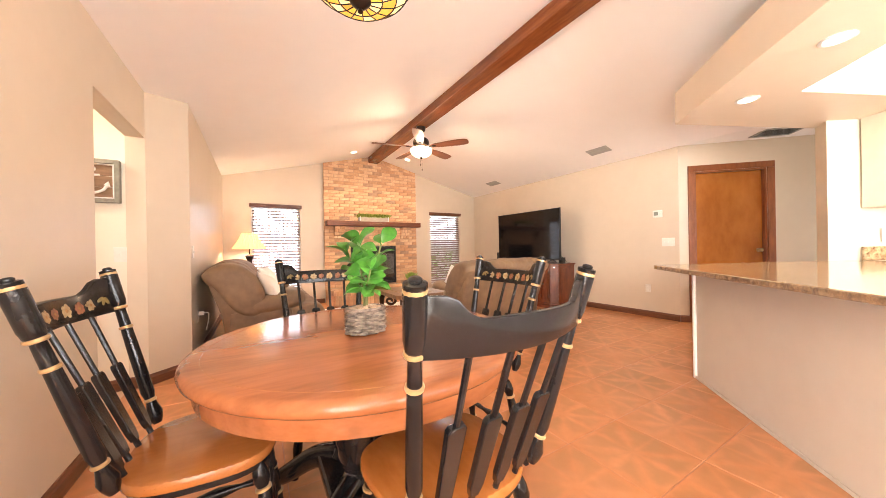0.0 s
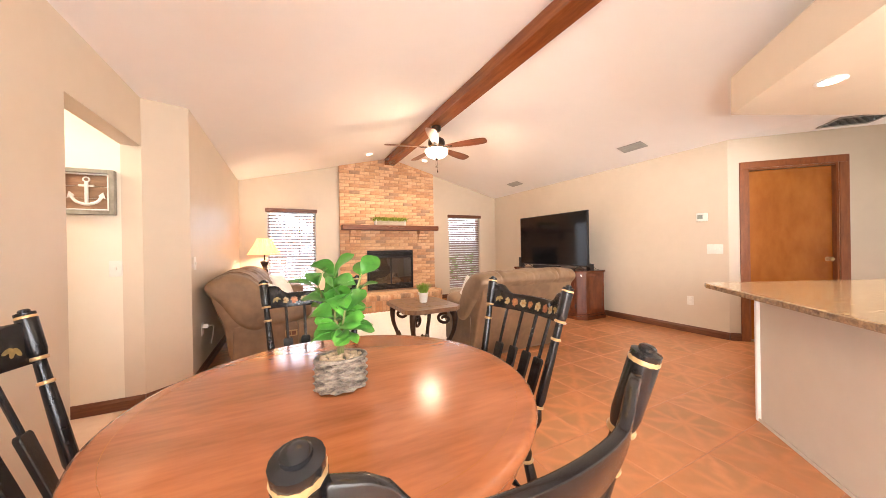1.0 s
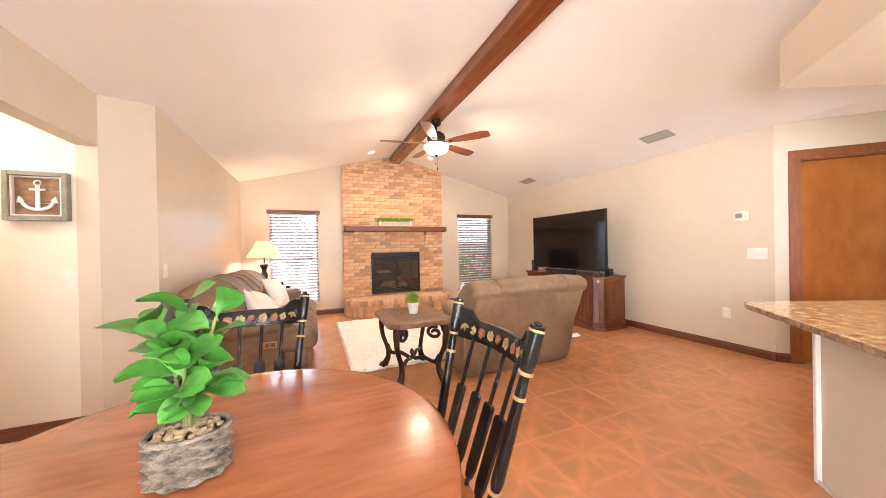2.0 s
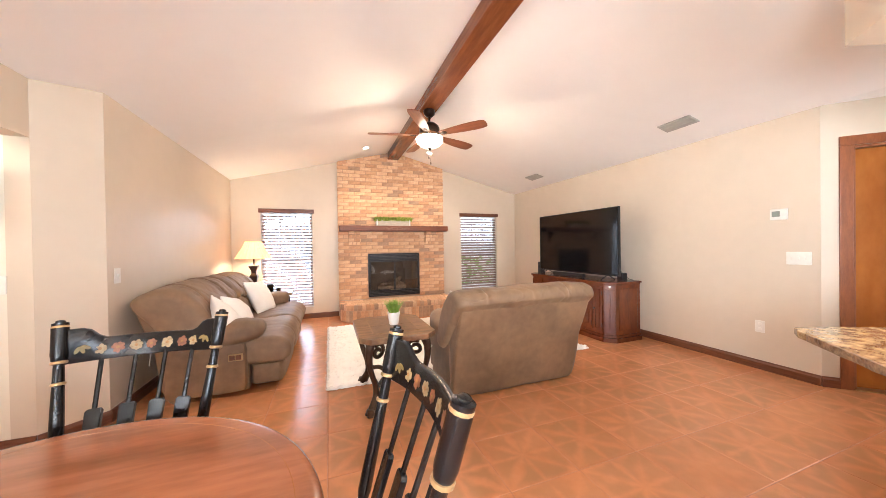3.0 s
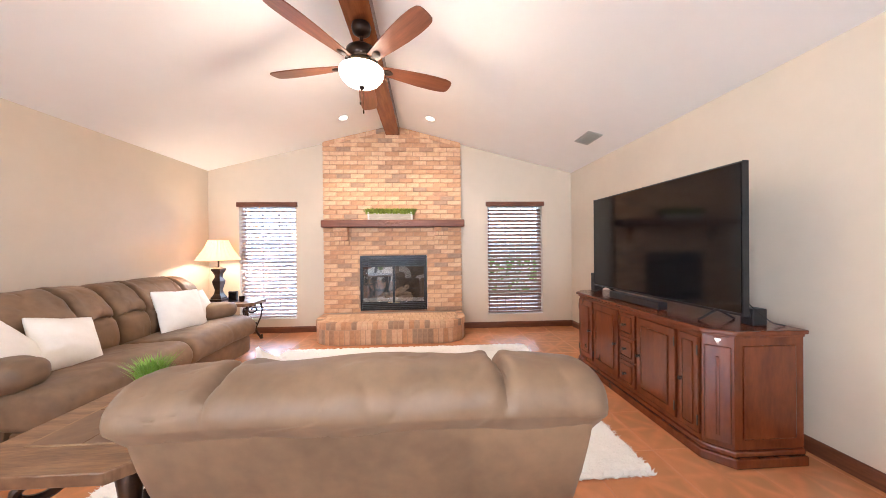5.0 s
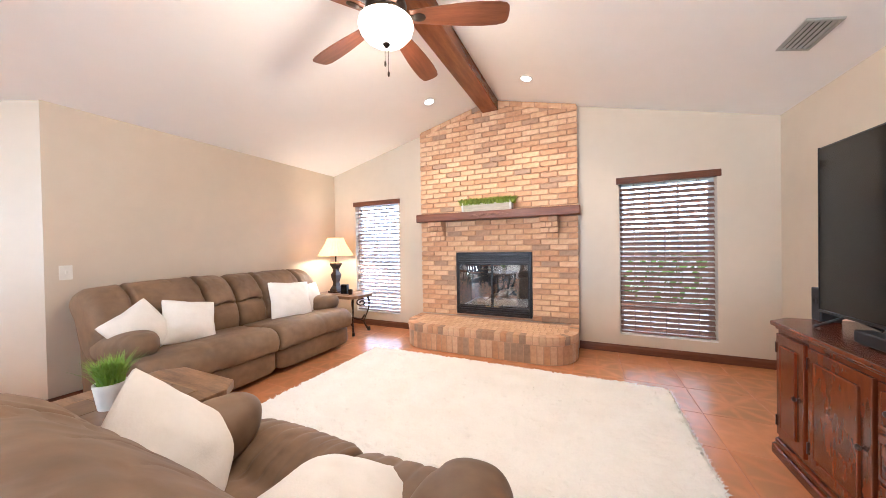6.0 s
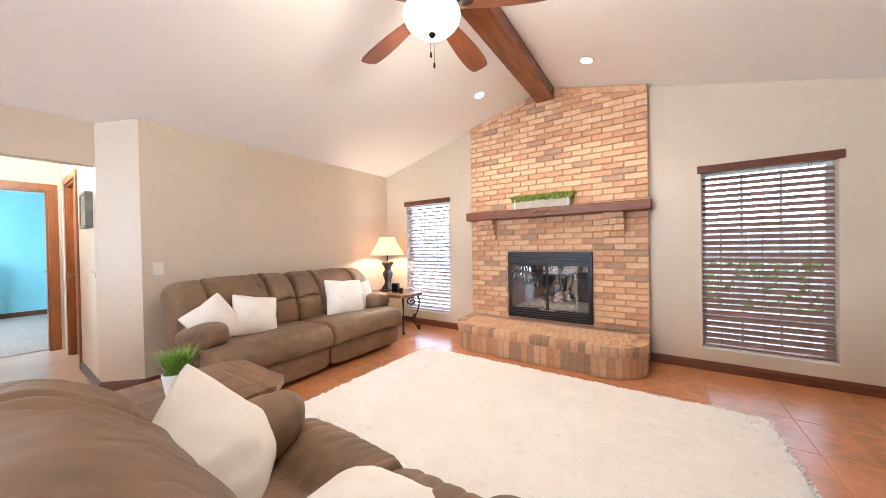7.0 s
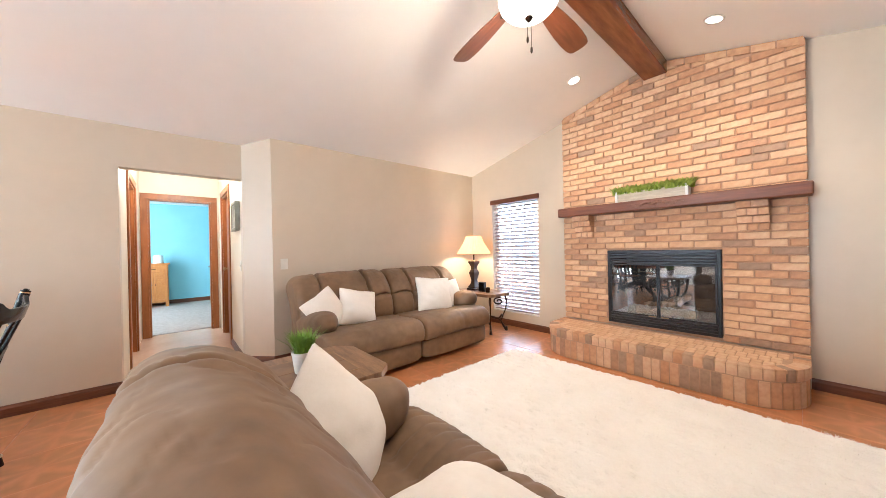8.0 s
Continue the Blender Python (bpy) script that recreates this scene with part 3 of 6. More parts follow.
solid("wall_closet_south", box(-2.47, -0.33, 1.9, 2.0, 0, 2.43), HALLP, "plain cream wall of the room off the hall", "wall")
solid("ceiling_side_rooms", box(-2.47, -0.28, 4.005, 5.0, 2.43, 2.5, 0, box(-2.47, -0.33, 1.9, 2.83, 2.43, 2.5)), CEIL, "white ceiling of the rooms off the hall", "ceiling")


def casing(name, x0, x1, top, m, material, w=0.08, t=0.018, depth=0.12):
    """Stained trim round a door opening, in the wall's own space: x along, -y to the room."""
    ob = thing(name, m, "stained wooden door casing", "door frame", "", "structure")
    for a, b in ((x0 - w, x0), (x1, x1 + w)):
        part("side_trim", box(a, b, -t, 0.0, 0, top, 0.004), material, ob)
    part("head_trim", box(x0 - w, x1 + w, -t, 0.0, top, top + w, 0.004), material, ob)
    part("jamb", box(x0, x0 + 0.02, 0.001, depth, 0, top), material, ob)
    part("jamb", box(x1 - 0.02, x1, 0.001, depth, 0, top), material, ob)
    part("jamb_head", box(x0 + 0.02, x1 - 0.02, 0.001, depth, top - 0.02, top), material, ob)
    return ob


def knob(parent, x, y, z):
    return part("door_knob", lathe([(0.026, 0), (0.026, 0.004), (0.009, 0.008), (0.009, 0.03), (0.022, 0.036), (0.027, 0.05), (0.02, 0.062), (0.004, 0.066)], 16, None, pose(x, y, z, 90, 0, 0)), BRASS, parent, "small brass door knob", True)


casing("door_frame_entry", 0.188, 0.998, 2.06, DIAG, CASING)
d = thing("door_1", DIAG, "closed flush honey-stained wooden door with a brass knob", "door", "", "structure")
part("door_leaf", box(0.211, 0.975, 0.055, 0.095, 0.008, 2.037, 0.003), DOORWOOD, d)
knob(d, 0.93, 0.052, 0.98)
part("threshold", box(0.2, 0.985, -0.02, 0.11, -0.003, 0.012, 0.003), BRASS, d)
# hall doors
HM = pose(0, 3.885, 0)
casing("door_frame_hall", -2.0, -1.24, 2.05, HM, OAKTRIM)
d = thing("door_2", HM, "closed stained wooden hallway door", "door", "", "structure")
part("door_leaf", box(-1.975, -1.265, 0.05, 0.09, 0.01, 2.028, 0.003), OAKTRIM, d)
knob(d, -1.9, 0.05, 0.98)
HM = pose(-2.65, 2.95, 0, 0, 0, 180)
casing("door_frame_hall", -1.75 + 0.02, -0.92, 2.05, HM, OAKTRIM)
d = thing("door_3", HM, "closed stained wooden hallway door", "door", "", "structure")
part("door_leaf", box(-1.705, -0.945, 0.05, 0.09, 0.01, 2.028, 0.003), OAKTRIM, d)
part("lever_handle", box(-1.64, -1.52, -0.005, 0.01, 0.97, 0.985, 0.004, box(-1.64, -1.61, -0.005, 0.052, 0.962, 0.992, 0.004)), BRASS, d, "brass lever handle")
HM = pose(-2.47, 0, 0, 0, 0, 90)
casing("door_frame_bedroom", 3.04, 3.78, 2.03, HM, OAKTRIM)
d = thing("door_4", pose(-2.60, 3.77, 0, 0, 0, 84), "open white bedroom door with a lever handle", "door", "", "structure")
part("door_leaf", box(0.0, 0.04, 0.02, 0.73, 0.01, 2.0, 0.003), WHITEPAINT, d)
part("lever_handle", box(-0.05, -0.035, 0.56, 0.69, 0.97, 0.985, 0.003, box(-0.05, 0.0, 0.67, 0.69, 0.965, 0.99, 0.003)), CHROME, d, "brushed metal lever handle")


def dresser(m):
    ob = thing("dresser", m, "narrow orange pine dresser against a blue wall", "dresser")
    part("body", box(-0.25, 0.25, -0.2, 0.2, 0.1, 0.97, 0.006), PINE, ob)
    part("top", box(-0.28, 0.28, -0.22, 0.22, 0.97, 1.0, 0.006), PINE, ob)
    for x in (-0.225, 0.225):
        for y in (-0.17, 0.17):
            part("foot", box(x - 0.03, x + 0.03, y - 0.03, y + 0.03, 0, 0.1, 0.004), PINE, ob)
    f = part("drawer_front", box(-0.23, 0.23, -0.217, -0.2, 0.80, 0.94, 0.006), PINE, ob)
    part("pull", box(-0.04, 0.04, -0.235, -0.217, 0.865, 0.877, 0.003), BRONZE, f, "dark metal pull")
    for x0, x1, px in ((-0.23, -0.004, -0.03), (0.004, 0.23, 0.03)):
        f = part("door", frame_box(x0, x1, 0.13, 0.78, 0.04, -0.217, -0.2, 0.004), PINE, ob)
        for k in range(12):
            z = 0.18 + 0.047 * k
            part("slat", box(x0 + 0.041, x1 - 0.041, -0.213, -0.203, z, z + 0.036, 0.003), PINE, f)
        part("pull", box(px - 0.006, px + 0.006, -0.232, -0.217, 0.5, 0.53, 0.003), BRONZE, f, "dark metal pull")
    return ob


dresser(pose(-6.1, 2.97, 0.006, 0, 0, 90))
jar = thing("candle_jar", pose(-6.05, 3.05, 1.006), "white ceramic canister on the pine dresser", "jar")
part("jar_body", lathe([(0.085, 0), (0.095, 0.01), (0.095, 0.14), (0.085, 0.15)], 18), POT, jar, "", True)
part("lid", lathe([(0.092, 0.15), (0.095, 0.155), (0.08, 0.185), (0.02, 0.2)], 18), POT, jar, "", True)


solid("baseboard_bedroom", box(-6.379, -6.362, 1.5, 4.9, 0.007, 0.1, 0.003), TRIMWOOD, "dark stained baseboard under the blue wall", "baseboard")


# ---- windows and blinds ----
def window(name, x0, x1, blind_material, tilt, label, panes_x=3):
    ob = thing(name, pose(0, YB, 0), label, "window", "", "structure")
    part("window_frame", frame_box(x0, x1, WZ0, WZ1, 0.045, 0.095, 0.145, 0.004), WHITEPAINT, ob)
    part("window_sill", box(x0 - 0.0, x1 + 0.0, -0.004, 0.094, WZ0 + 0.001, WZ0 + 0.018, 0.003), WHITEPAINT, ob)
    mid = (WZ0 + WZ1) / 2
    part("sash_rail", box(x0 + 0.045, x1 - 0.045, 0.1, 0.135, mid - 0.02, mid + 0.02, 0.003), WHITEPAINT, ob)
    for z0, z1 in ((WZ0 + 0.045, mid - 0.02), (mid + 0.02, WZ1 - 0.045)):
        g = part("pane", box(x0 + 0.046, x1 - 0.046, 0.118, 0.122, z0, z1), GLASS, ob)
        g.visible_shadow = False
        for k in range(1, panes_x):
            x = x0 + 0.045 + (x1 - x0 - 0.09) * k / panes_x
            part("muntin", box(x - 0.009, x + 0.009, 0.108, 0.117, z0, z1), WHITEPAINT, ob)
        for k in (1, 2):
            z = z0 + (z1 - z0) * k / 3
            part("muntin", box(x0 + 0.045, x1 - 0.045, 0.109, 0.116, z - 0.009, z + 0.009), WHITEPAINT, ob)
    blind = thing("window_blind", pose((x0 + x1) / 2, YB, 0), "wooden slat blind with a dark stained valance", "blind", "window blinds")
    w = (x1 - x0) / 2
    part("valance", box(-w - 0.03, w + 0.03, -0.02, 0.055, WZ1 - 0.03, WZ1 + 0.042, 0.006), TRIMWOOD, blind, "dark stained wooden valance")
    n = 29
    rise = (WZ1 - 0.05 - WZ0 - 0.06) / n
    slat = box(-w + 0.012, w - 0.012, -0.025, 0.025, -0.0015, 0.0015)
    first = None
    for k in range(n):
        if first is None:
            first = part("slat", slat, blind_material, blind)
            s = first
        else:
            s = new("slat", first.data)
            s.parent = blind
        s.matrix_local = pose(0, 0.045, WZ0 + 0.075 + rise * k, tilt + 0.8 * math.sin(k * 2.3), 0, 0.02 * math.sin(k * 1.7))
    part("bottom_rail", box(-w + 0.012, w - 0.012, 0.02, 0.07, WZ0 + 0.025, WZ0 + 0.045, 0.004), blind_material, blind)
    for x in (-w * 0.66, 0, w * 0.66):
        for y in (0.018, 0.072):
            part("ladder_cord", tube([(x, y, WZ0 + 0.04), (x, y, WZ1)], 0.0018, 5), blind_material, blind)
    return ob


# window_1 takes the slat colour with backlight painted in
window("window_1", *WINDOWS[0], BLINDBACKLIT, 33, "tall window with open wooden blinds beside the lamp", 3)
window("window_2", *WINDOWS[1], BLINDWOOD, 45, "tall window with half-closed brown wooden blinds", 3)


def plain_window(name, x0, x1, z0, z1, m):
    ob = thing(name, m, "white framed window out of view, there for daylight", "window", "", "structure")
    part("window_frame", frame_box(x0, x1, z0, z1, 0.05, 0.0, 0.06, 0.004), WHITEPAINT, ob)
    n = 3
    for k in range(1, n):
        x = x0 + (x1 - x0) * k / n
        part("mullion", box(x - 0.03, x + 0.03, 0.005, 0.055, z0 + 0.05, z1 - 0.05, 0.003), WHITEPAINT, ob)
    for k in range(n):
        a, b = x0 + (x1 - x0) * k / n + 0.03, x0 + (x1 - x0) * (k + 1) / n - 0.03
        g = part("pane", box(a, b, 0.028, 0.032, z0 + 0.05, z1 - 0.05), GLASS, ob)
        g.visible_shadow = False


plain_window("window_3", 0.25, 3.25, 0.03, 2.14, pose(0, YS - 0.15, 0))
# unseen kitchen window, added to go with its fill lamp
plain_window("window_4", 3.5, 4.7, 1.0, 2.0, pose(0, YS - 0.15, 0))
# unseen side window, added to go with its fill lamp
plain_window("window_5", -1.55, 0.05, 0.05, 2.11, pose(XO - 0.06, 0, 0, 0, 0, 90))
# outdoors, seen between the slats
bm = bmesh.new()
rnd = random.Random(4)
for k in range(900):
    c = Vector((rnd.uniform(-4, 10), rnd.uniform(11.5, 12.6), rnd.uniform(-0.3, 0.9)))
    s = rnd.uniform(0.06, 0.16)
    vs = [bm.verts.new(c + Vector((rnd.uniform(-s, s), rnd.uniform(-s, s), rnd.uniform(-s, s)))) for _ in range(4)]
    for tri in ((0, 1, 2), (0, 2, 3), (0, 1, 3)):
        bm.faces.new([vs[i] for i in tri])
ob = mesh_object("hedge", bm, HEDGE)
tagged(ob, "green garden hedge outside the windows", "hedge", "", "stuff")
fence = thing("garden_fence", pose(3, 13.4, -0.3), "pale board fence behind the garden hedge", "fence")
board = None
for k in range(60):
    if board is None:
        board = part("board", box(-0.13, 0.13, -0.01, 0.01, 0, 1.75, 0.003), FENCE, fence)
        b = board
    else:
        b = new("board", board.data)
        b.parent = fence
    b.matrix_local = pose(-8 + k * 0.27, 0, 0)


solid("backdrop", box(-25, 30, 24.0, 24.1, -0.3, 14), BRIGHTSKY, "bright hazy white sky over the garden", "sky")


# ---- fireplace ----
FIRE = thing("fireplace", pose(0, 0, 0), "tall tan and red brick fireplace with a rounded hearth", "fireplace")
FX0, FX1, FY = 1.735, 3.81, 7.17
OX0, OX1, OZ0, OZ1 = 2.27, 3.28, 0.32, 1.15
HEARTH_Z = 0.292
CORE = 7.183
bm = gable(FX0 + 0.012, OX0, HEARTH_Z, None, CORE, YB - 0.002)
bm = gable(OX1, FX1 - 0.012, HEARTH_Z, bm, CORE, YB - 0.002)
bm = gable(OX0, OX1, OZ1, bm, CORE, YB - 0.002)
bm = box(OX0, OX1, CORE, YB - 0.002, HEARTH_Z, OZ0, 0, bm)
BREAST = part("chimney_breast", bm, MORTAR, FIRE, "reddish mortar bed of the brick chimney breast")


def hearth_outline(grow=0.0, n=8):
    """The hearth's plan: straight back, rounded front corners, gently bowed front."""
    x0, x1, yb, yf, r = FX0 - grow + 0.005, FX1 + grow - 0.005, 7.165, 6.515 - grow, 0.36
    pts = [(x1, yb)]
    for k in range(n + 1):
        a = math.pi / 2 * k / n
        pts.append((x1 - r + r * math.cos(a), yf + r - r * math.sin(a)))
    for k in range(n + 1):
        a = math.pi / 2 * (1 - k / n)
        pts.append((x0 + r - r * math.cos(a), yf + r - r * math.sin(a)))
    pts.append((x0, yb))
    return pts


HEARTH = part("hearth", prism(hearth_outline(-0.006), 0, HEARTH_Z - 0.006, "z"), PALEMORTAR, FIRE, "mortar bed of the rounded brick hearth")
# metal fire surround with glass doors
firebox = thing("gas_fireplace_insert", pose(0, 7.16, 0), "black metal fireplace insert with louvres and glass doors", "fireplace insert")
bm = box(OX0 + 0.012, OX1 - 0.012, 0.56, 0.57, OZ0, OZ1 - 0.002)
bm = box(OX0 + 0.012, OX0 + 0.022, 0.03, 0.56, OZ0, OZ1 - 0.002, 0, bm)
bm = box(OX1 - 0.022, OX1 - 0.012, 0.03, 0.56, OZ0, OZ1 - 0.002, 0, bm)
bm = box(OX0 + 0.022, OX1 - 0.022, 0.03, 0.56, OZ0 + 0.03, OZ0 + 0.04, 0, bm)
bm = box(OX0 + 0.022, OX1 - 0.022, 0.03, 0.56, OZ1 - 0.06, OZ1 - 0.05, 0, bm)
part("lining", bm, SOOT, firebox, "sooty firebox lining")
part("surround", frame_box(OX0 + 0.004, OX1 - 0.004, OZ0 + 0.003, OZ1 - 0.004, 0.028, -0.004, 0.03, 0.004), BLACKMETAL, firebox)
for z in (OZ1 - 0.055, OZ1 - 0.083, OZ1 - 0.112, OZ1 - 0.140):
    part("louvre", box(OX0 + 0.033, OX1 - 0.033, -0.002, 0.026, z - 0.004, z + 0.018, 0.004, None, None), BLACKMETAL, firebox)
for z in (OZ0 + 0.036, OZ0 + 0.064, OZ0 + 0.092):
    part("louvre", box(OX0 + 0.033, OX1 - 0.033, -0.002, 0.026, z - 0.004, z + 0.018, 0.004), BLACKMETAL, firebox)
gz0, gz1, gm = OZ0 + 0.118, OZ1 - 0.152, (OX0 + OX1) / 2
for a, b in ((OX0 + 0.034, gm - 0.001), (gm + 0.001, OX1 - 0.034)):
    dr = part("glass_door", frame_box(a, b, gz0, gz1, 0.014, -0.006, 0.012, 0.002), BLACKMETAL, firebox, "black framed glass door")
    part("pane", box(a + 0.0145, b - 0.0145, 0.001, 0.005, gz0 + 0.0145, gz1 - 0.0145), glass_mat("smoked_glass", (0.72, 0.72, 0.72), 0.0, 2.1), dr).visible_shadow = False
    hx = gm - 0.09 if a < gm - 0.1 else gm + 0.02
    part("pull", box(hx, hx + 0.07, -0.02, -0.006, gz0 - 0.0, gz0 + 0.01, 0.003), BRASS, dr, "thin brass pull")
logs = thing("log_set", pose(2.77, 7.42, OZ0 + 0.04), "pale ceramic log set on a dark grate", "fire logs")
for (x0, y0, z0), (x1, y1, z1), r in (((-0.28, 0.02, 0.09), (0.28, -0.03, 0.1), 0.05), ((-0.22, 0.1, 0.12), (0.25, 0.08, 0.13), 0.055), ((-0.15, -0.06, 0.14), (0.12, 0.1, 0.24), 0.038), ((0.02, -0.05, 0.15), (0.2, 0.12, 0.27), 0.035)):
    part("log", tube([(x0 + (x1 - x0) * t, y0 + (y1 - y0) * t, z0 + (z1 - z0) * t + 0.012 * math.sin(9 * t)) for t in [i / 8 for i in range(9)]], [r * (0.9 + 0.14 * math.sin(i * 2.1)) for i in range(9)], 10), LOG, logs, "", True)
for k in range(7):
    part("grate_bar", tube([(-0.27 + 0.09 * k, -0.1, 0.08), (-0.27 + 0.09 * k, -0.09, 0.03), (-0.27 + 0.09 * k, 0.13, 0.03)], 0.008, 6), BLACKMETAL, logs)
for x in (-0.25, 0.25):
    part("grate_leg", box(x - 0.01, x + 0.01, -0.08, -0.06, 0, 0.03), BLACKMETAL, logs)
# mantel
mantel = thing("mantel_shelf", pose(0, 0, 0), "thick dark stained wooden mantel shelf with a carved ornament", "mantel")
bm = box(1.755, 3.838, 6.98, 7.168, 1.57, 1.675, 0.014, None, None, 3)
part("shelf_beam", bm, MANTELWOOD, mantel)
bm = None
for s in (-1, 1):
    pts = spline([(2.79 + s * 0.005, 6.975, 1.622), (2.79 + s * 0.06, 6.972, 1.64), (2.79 + s * 0.12, 6.972, 1.615), (2.79 + s * 0.18, 6.972, 1.635), (2.79 + s * 0.25, 6.975, 1.62)])
    bm = tube(pts, [0.011 - 0.007 * i / len(pts) for i in range(len(pts))], 6, bm)
    bm = puff((0.08, 0.014, 0.03), 2.2, 4, 0, 0, None, pose(2.79 + s * 0.09, 6.978, 1.632, 0, s * 20, 0), bm)
    bm = puff((0.08, 0.014, 0.026), 2.2, 4, 0, 0, None, pose(2.79 + s * 0.16, 6.978, 1.615, 0, -s * 18, 0), bm)
bm = puff((0.06, 0.02, 0.04), 2.2, 4, 0, 0, None, pose(2.79, 6.978, 1.625), bm)
part("carving", bm, mat("carving_wood", (0.25, 0.11, 0.06), (0.15, 0.06, 0.03), scale=8, rough=0.5), mantel, "carved leaf scroll ornament", True)


def grass_tuft(cx0, cx1, cy0, cy1, z, h, n, seed, lean=0.35, width=0.0035):
    bm = bmesh.new()
    r = random.Random(seed)
    for _ in range(n):
        x, y = r.uniform(cx0, cx1), r.uniform(cy0, cy1)
        a, l, hh = r.uniform(0, math.tau), r.uniform(0.0, lean), h * r.uniform(0.6, 1.1)
        d = Vector((math.cos(a), math.sin(a), 0))
        s = Vector((-d.y, d.x, 0)) * width
        p0, p1, p2 = Vector((x, y, z)), Vector((x, y, z + hh * 0.6)) + d * l * hh * 0.4, Vector((x, y, z + hh)) + d * l * hh
        v = [bm.verts.new(q) for q in (p0 - s, p0 + s, p1 + s * 0.8, p1 - s * 0.8, p2)]
        bm.faces.new(v[:4])
        bm.faces.new((v[3], v[2], v[4]))
    return bm


planter = thing("mantel_planter", pose(2.745, 7.075, 1.676), "long whitewashed wooden planter of green grass on the mantel", "planter")
part("trough", prism([(-0.05, 0), (0.05, 0), (0.06, 0.1), (-0.06, 0.1)], -0.3, 0.3, "x"), LIMEWASH, planter)
for x in (-0.325, 0.301):
    part("end_board", prism([(-0.055, 0), (0.055, 0), (0.068, 0.115), (-0.068, 0.115)], x, x + 0.024, "x"), WHITEPAINT, planter, "white end board")
bm = grass_tuft(-0.345, 0.345, -0.065, 0.065, 0.085, 0.085, 1700, 5, 1.5, 0.010)
tagged(part("greenery", bm, MOSS, planter, "dense short artificial greenery"), kind="stuff")


# ---- kitchen counter ----
counter = thing("kitchen_peninsula", pose(0, 0, 0), "angled kitchen peninsula with a beige panelled base", "counter")
part("base_panel", prism([(3.565, 1.60), (4.9, 1.0), (4.4, 0.15), (3.62, 0.5), (1.5, -1.62), (0.34, -1.62)], 0, 0.868, "z"), COUNTERPAINT, counter)
part("corner_bead", box(-0.012, 0.012, -0.012, 0.012, 0, 0.866, 0.003, None, pose(3.56, 1.605, 0, 0, 0, 45)), WHITEPAINT, counter, "white corner strip")
part("base_strip", box(-3.2, 0, 0, 0.006, 0, 0.02, 0, None, pose(3.558, 1.605, 0, 0, 0, 45)), COUNTERPAINT, counter)
top = [(3.36, 1.80), (3.42, 1.835), (3.52, 1.80), (4.93, 1.12), (5.15, 0.90), (4.5, 0.1), (3.66, 0.4), (1.7, -1.56), (0.03, -1.56), (3.33, 1.765)]
tagged(thing("granite_countertop", pose(0, 0, 0.869), "polished golden brown granite countertop on the peninsula", "countertop"))
part("slab", prism(top, 0, 0.032, "z", None, None, 0.006), GRANITE, bpy.data.objects["granite_countertop"])
GRANITEEDGE = mat("chiselled_granite", (0.36, 0.235, 0.13), (0.09, 0.05, 0.028), scale=34, rough=0.45, fine=3.5, bump=0.4)
for (ax, ay), (bx, by) in (((3.52, 1.80), (4.93, 1.12)), ((0.03, -1.56), (3.33, 1.765))):
    run_len = math.hypot(bx - ax, by - ay)
    steps = int(run_len / 0.012)
    bm = bmesh.new()
    columns = []
    for i in range(steps + 1):
        x = run_len * i / steps
        rough = [0.0015 + 0.006 * abs(noise.noise(Vector((x * 22, z * 60, bx)))) + 0.003 * abs(noise.noise(Vector((x * 70, z * 150, ax)))) for z in (0.004, 0.010, 0.016, 0.022, 0.028)]
        ends = min(1.0, i / 2, (steps - i) / 2)
        columns.append([bm.verts.new((x, -0.004, 0.001))] + [bm.verts.new((x, r * ends, z)) for r, z in zip(rough, (0.003, 0.009, 0.016, 0.023, 0.029))] + [bm.verts.new((x, -0.004, 0.031))])
    for c0, c1 in zip(columns, columns[1:]):
        for k in range(len(c0) - 1):
            bm.faces.new((c0[k], c1[k], c1[k + 1], c0[k + 1]))
    bm.transform(Matrix.Translation((ax, ay, 0)) @ Matrix.Rotation(math.atan2(by - ay, bx - ax), 4, "Z"))
    part("edge", bm, GRANITEEDGE, bpy.data.objects["granite_countertop"], "rough chiselled stone edge")
back = thing("granite_backsplash", pose(5.0, 1.03, 0.902, 0, 0, -36), "golden brown granite backsplash strip on the kitchen wall", "backsplash")
part("slab", box(0.12, 1.6, -0.024, -0.002, 0, 0.12, 0.003), GRANITE, back)
cab = thing("upper_cabinet", pose(5.0, 1.03, 1.36, 0, 0, -36), "cream painted upper kitchen cabinet under the soffit", "cabinet")
part("body", box(0.13, 0.95, -0.33, -0.004, 0, 0.78, 0.003), CABPAINT, cab)
for a, b in ((0.135, 0.537), (0.543, 0.945)):
    dd = part("door", box(a, b, -0.35, -0.332, 0.004, 0.776, 0.004), CABPAINT, cab)
    part("raised_panel", box(a + 0.06, b - 0.06, -0.356, -0.35, 0.07, 0.71, 0.005), CABPAINT, dd)


def plate(name, m, kind, label, w=0.075, h=0.118, toggles=1):
    """A wall plate whose face looks along -y."""
    ob = thing(name, m, label, kind)
    part("cover", box(-w / 2, w / 2, -0.006, -0.0005, -h / 2, h / 2, 0.003), PLASTIC, ob)
    for k in range(toggles):
        x = (k - (toggles - 1) / 2) * 0.046
        if kind == "outlet":
            for z in (-0.025, 0.025):
                part("socket", puff((0.03, 0.006, 0.034), 3, 3, 0, 0, None, pose(x, -0.006, z)), PLASTIC, ob)
        else:
            part("toggle", box(x - 0.006, x + 0.006, -0.016, -0.006, -0.012, 0.012, 0.002), PLASTIC, ob)
    return ob


